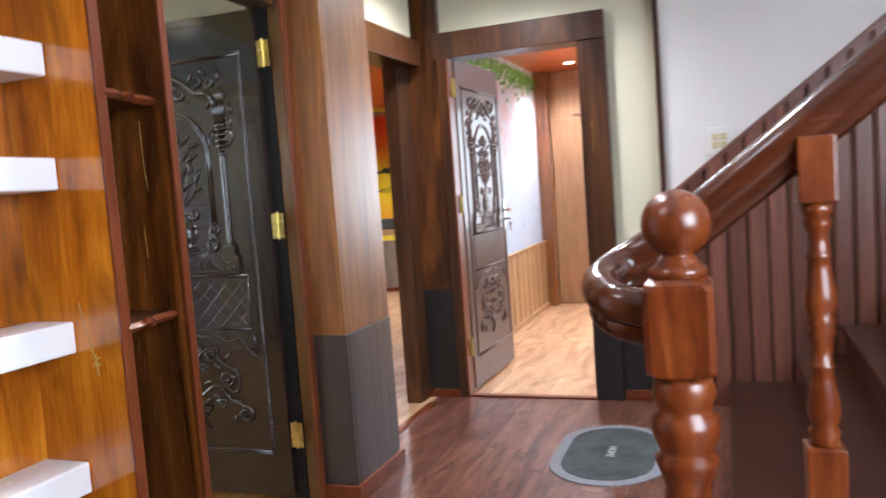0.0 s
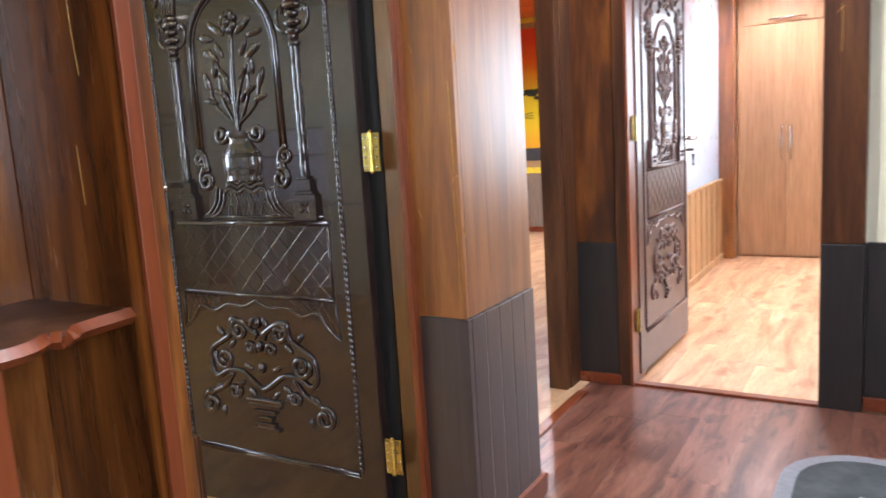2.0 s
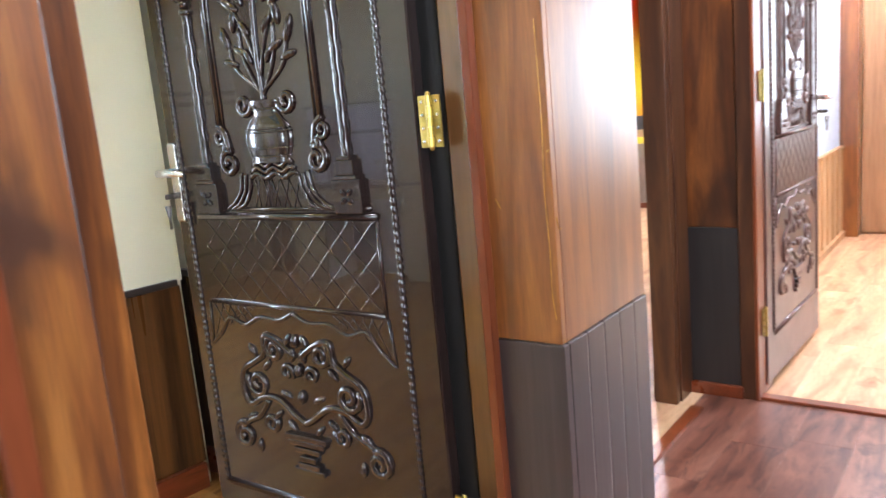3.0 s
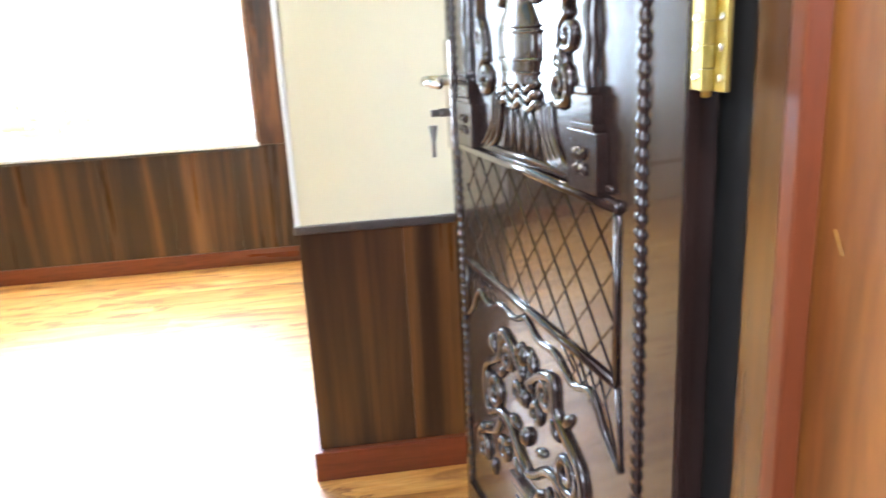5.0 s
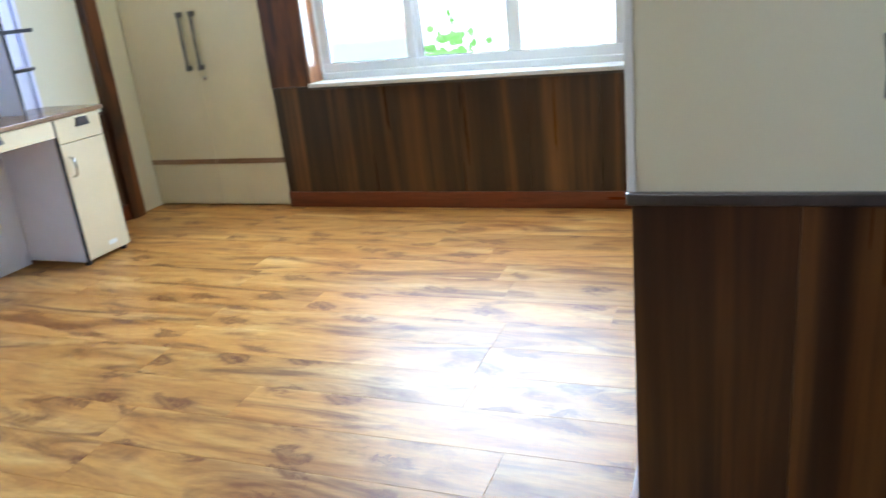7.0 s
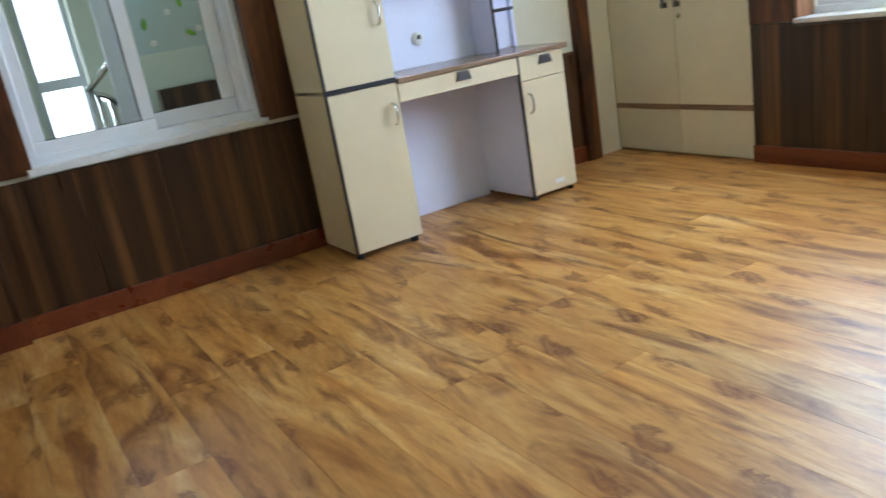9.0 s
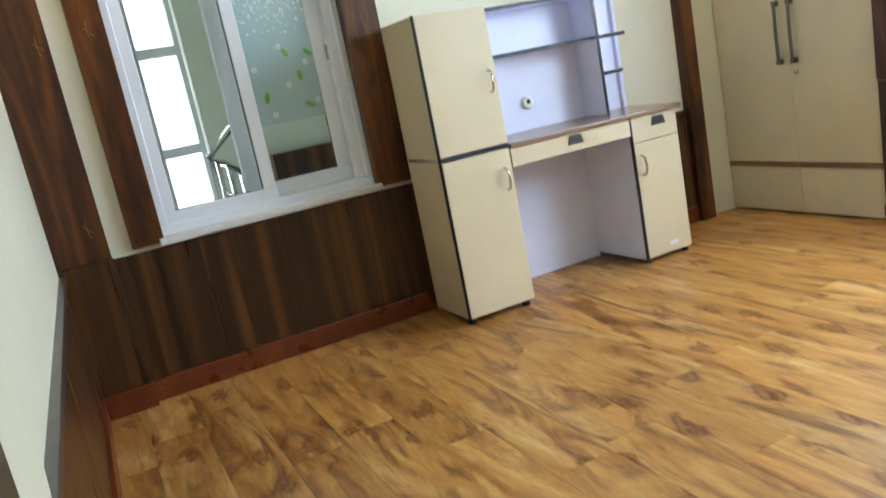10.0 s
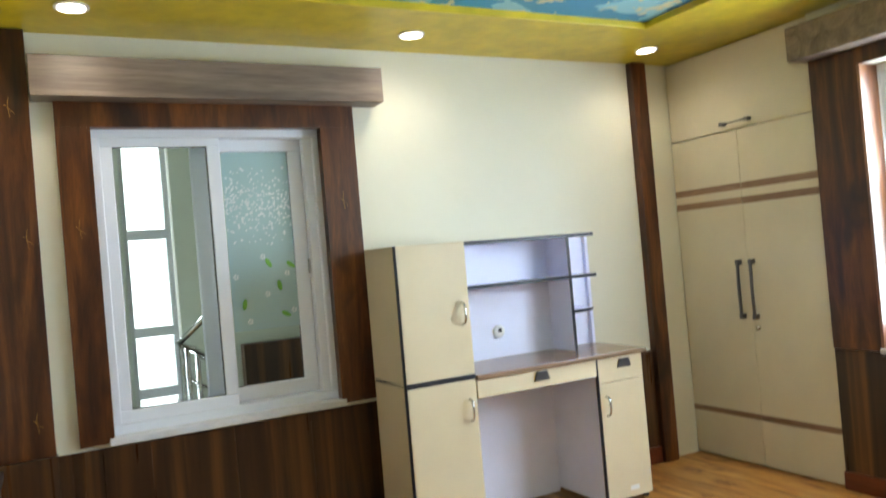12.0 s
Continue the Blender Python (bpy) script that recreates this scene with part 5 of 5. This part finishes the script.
for k in range(23):
    x0 = 0.14 + k * 0.105
    zt = 1.19 + (x0 + 0.05 - 0.14) * slope
    bm = bmesh.new()
    prism(bm, [(x0 + 0.002, 4.976), (x0 + 0.002, 4.962), (x0 + 0.014, 4.950), (x0 + 0.086, 4.950), (x0 + 0.098, 4.962), (x0 + 0.098, 4.976)], 0, 1)
    for v in bm.verts:
        if v.co.z > 0.5:
            v.co.z = 1.19 + (v.co.x - 0.14) * slope
    part("panel_board", bm, STAIRPANEL, cap)
    bm = bmesh.new()
    prism(bm, [(x0 + 0.098, 4.977), (x0 + 0.098, 4.972), (x0 + 0.107, 4.972), (x0 + 0.107, 4.977)], 0, 1)
    for v in bm.verts:
        if v.co.z > 0.5:
            v.co.z = 1.19 + (v.co.x - 0.14) * slope
    part("groove", bm, BLACKGAP, cap, "dark groove between the boards")

newel = thing("newel_post", "turned glossy teak newel post with a ball top", "newel post")
NX, NY = 0.362, 1.948
bm = bmesh.new()
ball = [(0.066 * math.sin(math.pi * k / 14), 1.2456 - 0.066 * math.cos(math.pi * k / 14)) for k in range(2, 14)]
lathe(bm, [(0.0508, 1.1416), (0.0565, 1.1495), (0.0565, 1.1608), (0.0452, 1.1676), (0.0384, 1.1755), (0.0339, 1.1834)] + ball + [(0.003, 1.3117)], NX, NY, 28)
part("ball_finial", bm, NEWEL, newel, smooth=True)
bm = bmesh.new()
for (za, ha, ca), (zb, hb, cb) in zip(*(lambda q: (q, q[1:]))([(0.9495, 0.052, 0.0339), (0.9597, 0.0633, 0.0181), (0.9687, 0.0644, 0.0113), (1.1224, 0.0644, 0.0113), (1.1337, 0.0621, 0.0203), (1.145, 0.052, 0.0362)])):
    ring = lambda h, c, z: [bm.verts.new((NX + x, NY + y, z)) for x, y in ((-h, -h + c), (-h + c, -h), (h - c, -h), (h, -h + c), (h, h - c), (h - c, h), (-h + c, h), (-h, h - c))]
    a, b = ring(ha, ca, za), ring(hb, cb, zb)
    for k in range(8):
        bm.faces.new((a[k], a[(k + 1) % 8], b[(k + 1) % 8], b[k]))
bmesh.ops.remove_doubles(bm, verts=bm.verts, dist=0.0005)
part("block", bm, NEWEL, newel)
bm = bmesh.new()
lathe(bm, [(0.055, 0.11), (0.058, 0.3), (0.056, 0.45), (0.0475, 0.5936), (0.0588, 0.6388), (0.0497, 0.6614), (0.0429, 0.7292), (0.0542, 0.7631), (0.0621, 0.7857), (0.0497, 0.7992), (0.0565, 0.8139), (0.0655, 0.8422), (0.0633, 0.8704), (0.0497, 0.8817), (0.0565, 0.8986), (0.0621, 0.9156), (0.0565, 0.9382), (0.052, 0.9529)], NX, NY, 28)
part("turned_shaft", bm, NEWEL, newel, smooth=True)
boxpart("foot", (NX - 0.068, NY - 0.068, 0, NX + 0.068, NY + 0.068, 0.12), NEWEL, newel, bevel=0.008)

hand = thing("stair_handrail", "dark glossy wooden handrail curling round the newel", "handrail")


def curve3(pts, n=8):
    out = []
    for i in range(len(pts) - 1):
        p = [Vector(pts[max(0, min(len(pts) - 1, i + d))]) for d in (-1, 0, 1, 2)]
        for k in range(n):
            t = k / n
            out.append(0.5 * (2 * p[1] + (p[2] - p[0]) * t + (2 * p[0] - 5 * p[1] + 4 * p[2] - p[3]) * t * t + (3 * p[1] - p[0] - 3 * p[2] + p[3]) * t ** 3))
    return out + [Vector(pts[-1])]


rail_pts = curve3([(0.313, 1.960, 1.074), (0.234, 1.982, 1.091), (0.195, 2.061, 1.113), (0.223, 2.152, 1.142), (0.291, 2.174, 1.181), (0.415, 2.152, 1.266), (0.754, 2.118, 1.534), (1.251, 2.118, 1.933), (2.833, 2.118, 3.204)], 8)
bm = bmesh.new()
sweep(bm, rail_pts, 0.042, 16, True, 0.9)
part("rail", bm, RAIL, hand, smooth=True)
bm = bmesh.new()
sweep(bm, [p + Vector((0, 0, -0.045)) for p in rail_pts], 0.029, 12, True, 0.8)
part("under_rail", bm, RAIL, hand, smooth=True)


def baluster(x, zt, zb):
    b = thing("baluster", "turned glossy teak stair baluster", "baluster", "stair balusters")
    y, q = 2.118, 1.13
    bm = bmesh.new()
    box(bm, x - 0.031 * q, y - 0.031 * q, zt - 0.10 * q, x + 0.031 * q, y + 0.031 * q, zt + 0.02, 0.004)
    part("block", bm, NEWEL, b)
    bm = bmesh.new()
    lathe(bm, [(r * q, zt - (0.10 + d) * q) for r, d in ((0.026, 0), (0.026, 0.02), (0.020, 0.024), (0.025, 0.036), (0.020, 0.048), (0.017, 0.055), (0.018, 0.09), (0.022, 0.094), (0.018, 0.10), (0.02, 0.12), (0.027, 0.165), (0.028, 0.185), (0.02, 0.205), (0.027, 0.214), (0.02, 0.224), (0.026, 0.236), (0.018, 0.25), (0.018, 0.29), (0.022, 0.294), (0.018, 0.30), (0.02, 0.32), (0.028, 0.37), (0.026, 0.39), (0.02, 0.405), (0.027, 0.415), (0.022, 0.43), (0.026, 0.44))], x, y, 18)
    part("shaft", bm, NEWEL, b, smooth=True)
    bm = bmesh.new()
    box(bm, x - 0.033 * q, y - 0.033 * q, zb, x + 0.033 * q, y + 0.033 * q, zt - 0.54 * q, 0.004)
    part("foot", bm, NEWEL, b)


for k in range(5):
    x = 0.624 + 0.27 * k
    baluster(x, 1.376 + (x - 0.624) * 0.79, 0.14 + max(0, (x - 0.90)) * 0.75)
boxpart("string", (0.42, 2.073, 0, 2.55, 2.163, 0.14), STAIRPANEL, stairs)
bm = bmesh.new()
prism(bm, [(0.42, 0.0), (0.75, 0.22), (2.55, 1.55), (2.55, 0.0)], 0, 0.07)
for v in bm.verts:
    v.co = Vector((v.co.x, 2.083 + v.co.z, v.co.y))
part("string_board", bm, STAIRPANEL, stairs)

sw = thing("switch_plate", "white plastic wall switch plate", "switch")
boxpart("plate", (0.36, 4.966, 1.425, 0.50, 4.98, 1.575), SOCKET, sw, bevel=0.004)
for a in range(2):
    for c in range(2):
        boxpart("rocker", (0.39 + a * 0.042, 4.96, 1.457 + c * 0.045, 0.427 + a * 0.042, 4.968, 1.495 + c * 0.045), CABSIDE, sw, bevel=0.002)


OUTSIDE_ROOM = set(scene.objects)


# ---- bedroom things ----
def arch_handle(parent, x, y, z, half, out, axis, material=CHROME, r=0.006):
    pts = []
    for k in range(9):
        a = math.pi * k / 8
        o, l = out * math.sin(a) ** 0.6, -half * math.cos(a)
        pts.append((x, y + o, z + l) if axis == "y" else (x + o, y, z + l))
    bm = bmesh.new()
    sweep(bm, pts, r, 8)
    return part("handle", bm, material, parent, "bowed steel handle", True)


FY = 0.333
tallcab = thing("tall_cabinet", "cream laminate two-door cabinet beside the desk", "cabinet")
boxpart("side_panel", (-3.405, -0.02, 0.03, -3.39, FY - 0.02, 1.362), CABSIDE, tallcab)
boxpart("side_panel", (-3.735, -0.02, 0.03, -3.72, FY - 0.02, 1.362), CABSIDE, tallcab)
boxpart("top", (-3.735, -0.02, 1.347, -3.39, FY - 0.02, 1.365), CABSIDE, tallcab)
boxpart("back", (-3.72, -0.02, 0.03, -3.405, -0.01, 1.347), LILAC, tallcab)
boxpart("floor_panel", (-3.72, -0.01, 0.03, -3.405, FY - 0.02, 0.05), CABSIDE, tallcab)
boxpart("middle_shelf", (-3.735, -0.01, 0.745, -3.39, FY + 0.002, 0.765), BLACKEDGE, tallcab, "black edged shelf between the doors")
boxpart("edge_band", (-3.394, FY - 0.02, 0.03, -3.387, FY + 0.001, 1.365), BLACKEDGE, tallcab, "black edge band")
for z0, z1, hz in ((0.035, 0.743, 0.655), (0.767, 1.363, 1.045)):
    d = boxpart("door", (-3.733, FY - 0.019, z0, -3.395, FY, z1), CABINET, tallcab)
    arch_handle(d, -3.695, FY, hz if z0 > 0.5 else 0.61, 0.048, 0.03, "y")
for x in (-3.71, -3.42):
    bm = bmesh.new()
    lathe(bm, [(0.02, 0), (0.02, 0.02), (0.012, 0.03)], x, FY - 0.05, 12)
    part("foot", bm, BLACKEDGE, tallcab)

desk = thing("study_desk", "cream laminate study desk with walnut top and lilac hutch", "desk")
bm = bmesh.new()
box(bm, -4.735, -0.078, 0.735, -3.738, FY + 0.012, 0.758, 0.004)
part("desk_top", bm, DESKTOP, desk, "walnut brown desk top")
boxpart("drawer_front", (-4.415, FY - 0.018, 0.652, -3.74, FY, 0.733), CABINET, desk)
boxpart("knee_back", (-4.419, -0.075, 0.0, -3.738, -0.065, 0.735), LILAC, desk, "pale lilac back panel")
boxpart("pedestal_side", (-4.434, -0.075, 0.02, -4.419, FY - 0.02, 0.735), LILAC, desk, "pale lilac side panel")
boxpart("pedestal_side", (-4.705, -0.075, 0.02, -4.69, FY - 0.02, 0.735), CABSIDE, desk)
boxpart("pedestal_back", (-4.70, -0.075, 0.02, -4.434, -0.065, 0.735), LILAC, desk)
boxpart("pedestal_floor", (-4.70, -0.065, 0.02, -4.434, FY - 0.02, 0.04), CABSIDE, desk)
boxpart("edge_band", (-4.425, FY - 0.02, 0.02, -4.418, FY + 0.001, 0.735), BLACKEDGE, desk, "black edge band")
dd = boxpart("pedestal_drawer", (-4.705, FY - 0.018, 0.615, -4.425, FY, 0.733), CABINET, desk)
pd = boxpart("pedestal_door", (-4.705, FY - 0.018, 0.03, -4.425, FY, 0.611), CABINET, desk)
arch_handle(pd, -4.459, FY, 0.50, 0.048, 0.03, "y")
boxpart("sticker", (-4.62, FY, 0.062, -4.565, FY + 0.001, 0.085), SOCKET, pd, "white printed sticker", 0)
for x, z in ((-4.09, 0.706), (-4.585, 0.70)):
    bm = bmesh.new()
    prism(bm, [(x - 0.042, -0.02), (x + 0.042, -0.02), (x + 0.028, 0.022), (x - 0.028, 0.022)], 0, 0.012)
    for v in bm.verts:
        v.co = Vector((v.co.x, FY - 0.002 + v.co.z, z + v.co.y))
    part("cup_pull", bm, DARKMETAL, desk, "dark recessed cup pull")
for x in (-4.69, -4.445):
    bm = bmesh.new()
    lathe(bm, [(0.018, 0), (0.018, 0.015), (0.012, 0.022)], x, FY - 0.04, 12)
    part("foot", bm, BLACKEDGE, desk)
HB, HF = -0.075, 0.125
boxpart("hutch_back", (-4.70, HB, 0.758, -3.738, HB + 0.012, 1.35), LILAC, desk, "pale lilac back panel")
boxpart("hutch_side", (-4.468, HB, 0.758, -4.452, HF, 1.35), LILAC, desk, "pale lilac divider")
boxpart("hutch_edge", (-4.469, HF, 0.758, -4.451, HF + 0.003, 1.35), BLACKEDGE, desk, "black edge band")
for z0, far in ((1.35, -4.63), (1.135, -4.63)):
    boxpart("hutch_shelf", (far, HB, z0, -3.738, HF, z0 + 0.016), LILAC, desk, "pale lilac shelf")
    boxpart("hutch_edge", (far, HF, z0 - 0.001, -3.738, HF + 0.004, z0 + 0.017), BLACKEDGE, desk, "black edge band")
bm = bmesh.new()
prism(bm, [(-4.468, HB), (-4.468, HF)] + [(-4.468 - 0.17 * math.sin(a), HF - 0.08 + 0.08 * math.cos(a)) for a in (math.pi / 2 * k / 6 for k in range(1, 7))] + [(-4.638, HB)], 0.955, 0.97)
corner_shelf = part("corner_shelf", bm, LILAC, desk, "rounded lilac corner shelf")
bm = bmesh.new()
sweep(bm, [(-4.468, HF + 0.001, 0.9625)] + [(-4.468 - 0.17 * math.sin(a), HF - 0.079 + 0.08 * math.cos(a), 0.9625) for a in (math.pi / 2 * k / 6 for k in range(1, 7))], 0.0085, 4)
part("edge", bm, BLACKEDGE, corner_shelf, "black edge band")
boxpart("hutch_post", (-4.72, HB, 0.758, -4.70, HB + 0.035, 1.35), LILAC, desk, "pale lilac post")
bm = bmesh.new()
lathe(bm, [(0.032, 0), (0.032, 0.012), (0.026, 0.018), (0.018, 0.019)], 0, 0, 18)
for v in bm.verts:
    v.co = Vector((-4.112 + v.co.x, HB + 0.012 + v.co.z, 0.895 + v.co.y))
g = part("cable_grommet", bm, SOCKET, desk, "white round cable grommet", True)
boxpart("grommet_hole", (-4.123, HB + 0.03, 0.89, -4.101, HB + 0.033, 0.911), BLACKEDGE, g)


def wardrobe():
    w = thing("built_in_wardrobe", "cream laminate built-in wardrobe with brown bands, closed", "wardrobe")
    y0, ym, y1 = -0.105, 0.385, 0.868
    boxpart("body", (-5.615, y0, 0.0, XW - 0.024, y1, 2.34), CABSIDE, w)
    for a, b, hy in ((y0, ym, ym - 0.048), (ym, y1, ym + 0.04)):
        d = boxpart("door", (XW - 0.02, a + 0.001, 0.012, XW - 0.002, b - 0.001, 1.862), WARDROBE, w)
        for z0, z1 in ((0.262, 0.292), (1.455, 1.492), (1.535, 1.572)):
            boxpart("band", (XW - 0.002, a + 0.002, z0, XW + 0.0005, b - 0.002, z1), BANDWOOD, d, "brown veneer band", 0)
        bm = bmesh.new()
        sweep(bm, [(XW, hy, 0.83), (XW + 0.026, hy, 0.835), (XW + 0.03, hy, 0.99), (XW + 0.026, hy, 1.135), (XW, hy, 1.14)], 0.009, 8)
        for z in (0.835, 1.135):
            box(bm, XW - 0.001, hy - 0.011, z - 0.014, XW + 0.034, hy + 0.011, z + 0.014, 0.002)
        part("handle", bm, DARKMETAL, d, "dark steel bar handle")
    bm = bmesh.new()
    lathe(bm, [(0.013, 0), (0.013, 0.008), (0.009, 0.011)], 0, 0, 14)
    for v in bm.verts:
        v.co = Vector((XW - 0.002 + v.co.z, 0.422 + v.co.x, 0.772 + v.co.y))
    part("lock", bm, CHROME, w, "small round steel lock", True)
    f = boxpart("flap", (XW - 0.02, y0 + 0.002, 1.868, XW - 0.002, y1 - 0.002, 2.335), WARDROBE, w)
    bm = bmesh.new()
    sweep(bm, [(XW, 0.305, 1.905), (XW + 0.026, 0.31, 1.905), (XW + 0.026, 0.48, 1.905), (XW, 0.485, 1.905)], 0.008, 8)
    for y in (0.31, 0.48):
        box(bm, XW - 0.001, y - 0.013, 1.895, XW + 0.032, y + 0.013, 1.915, 0.002)
    part("handle", bm, DARKMETAL, f, "steel bar handle")


wardrobe()


def downlight(x, y, z):
    d = thing("downlight", "round white recessed ceiling downlight, lit; some are added out of view", "ceiling light", "ceiling downlights")
    bm = bmesh.new()
    lathe(bm, [(0.062, z - 0.006), (0.062, z), (0.05, z + 0.002)], x, y, 24)
    part("rim", bm, SOCKET, d)
    bm = bmesh.new()
    lathe(bm, [(0.049, z - 0.0085), (0.049, z - 0.006)], x, y, 24)
    part("diffuser", bm, LAMPGLOW, d)


# discs for the lamps; the last two belong to the added fill lamps
for sx, sy in ((-2.21, 0.245), (-3.635, 0.18), (-5.065, 0.18), (-5.05, 1.9), (-2.45, 3.0)):
    downlight(sx, sy, 2.343)
turn_bedroom()
for sx, sy in ((-0.75, 0.9), (-0.35, 2.6), (-0.72, 4.3)):
    downlight(sx, sy, 2.748)
for sx, sy in ((-0.95, 8.1), (-0.4, 6.4), (-3.0, 7.2)):
    downlight(sx, sy, 2.498)


# ---- floor boards ----
def planks(parent, x0, x1, y0, y1, width, length, material, z, seed):
    r = random.Random(seed)
    n = int((x1 - x0) / width) + 1
    cache = {}
    for k in range(n):
        xa = x0 + k * width
        xb = min(xa + width, x1)
        if xb - xa < 0.01:
            continue
        y = y0 - r.random() * length
        while y < y1:
            a, b = max(y, y0), min(y + length, y1)
            y += length
            if b - a < 0.02:
                continue
            key = (round(xb - xa, 3), round(b - a, 2))
            if key not in cache:
                bm = bmesh.new()
                w, l = (xb - xa) / 2 - 0.0003, (b - a) / 2 - 0.0003
                box(bm, -w, -l, -0.010, w, l, 0, 0.0005)
                cache[key] = mesh_of("plank", bm, material)
            ob = new("plank", cache[key])
            ob.parent = parent
            ob.location = ((xa + xb) / 2, (a + b) / 2, z)


planks(hall_floor, -1.33, 0.45, -0.4, 5.0, 0.19, 1.2, HALL_FLOOR, 0.0, 1)
bedroom_boards = tagged(new("floor_bedroom"), "light honey laminate boards with brown figure", kind="structure")
planks(bedroom_boards, -5.6, -1.79, -0.28, 3.7, 0.19, 1.2, ROOM_FLOOR, 0.0, 2)
bedroom_boards.matrix_basis = ROOM
planks(far_floor, -1.42, 0.46, 5.052, 9.1, 0.19, 1.2, FAR_FLOOR, 0.0, 3)
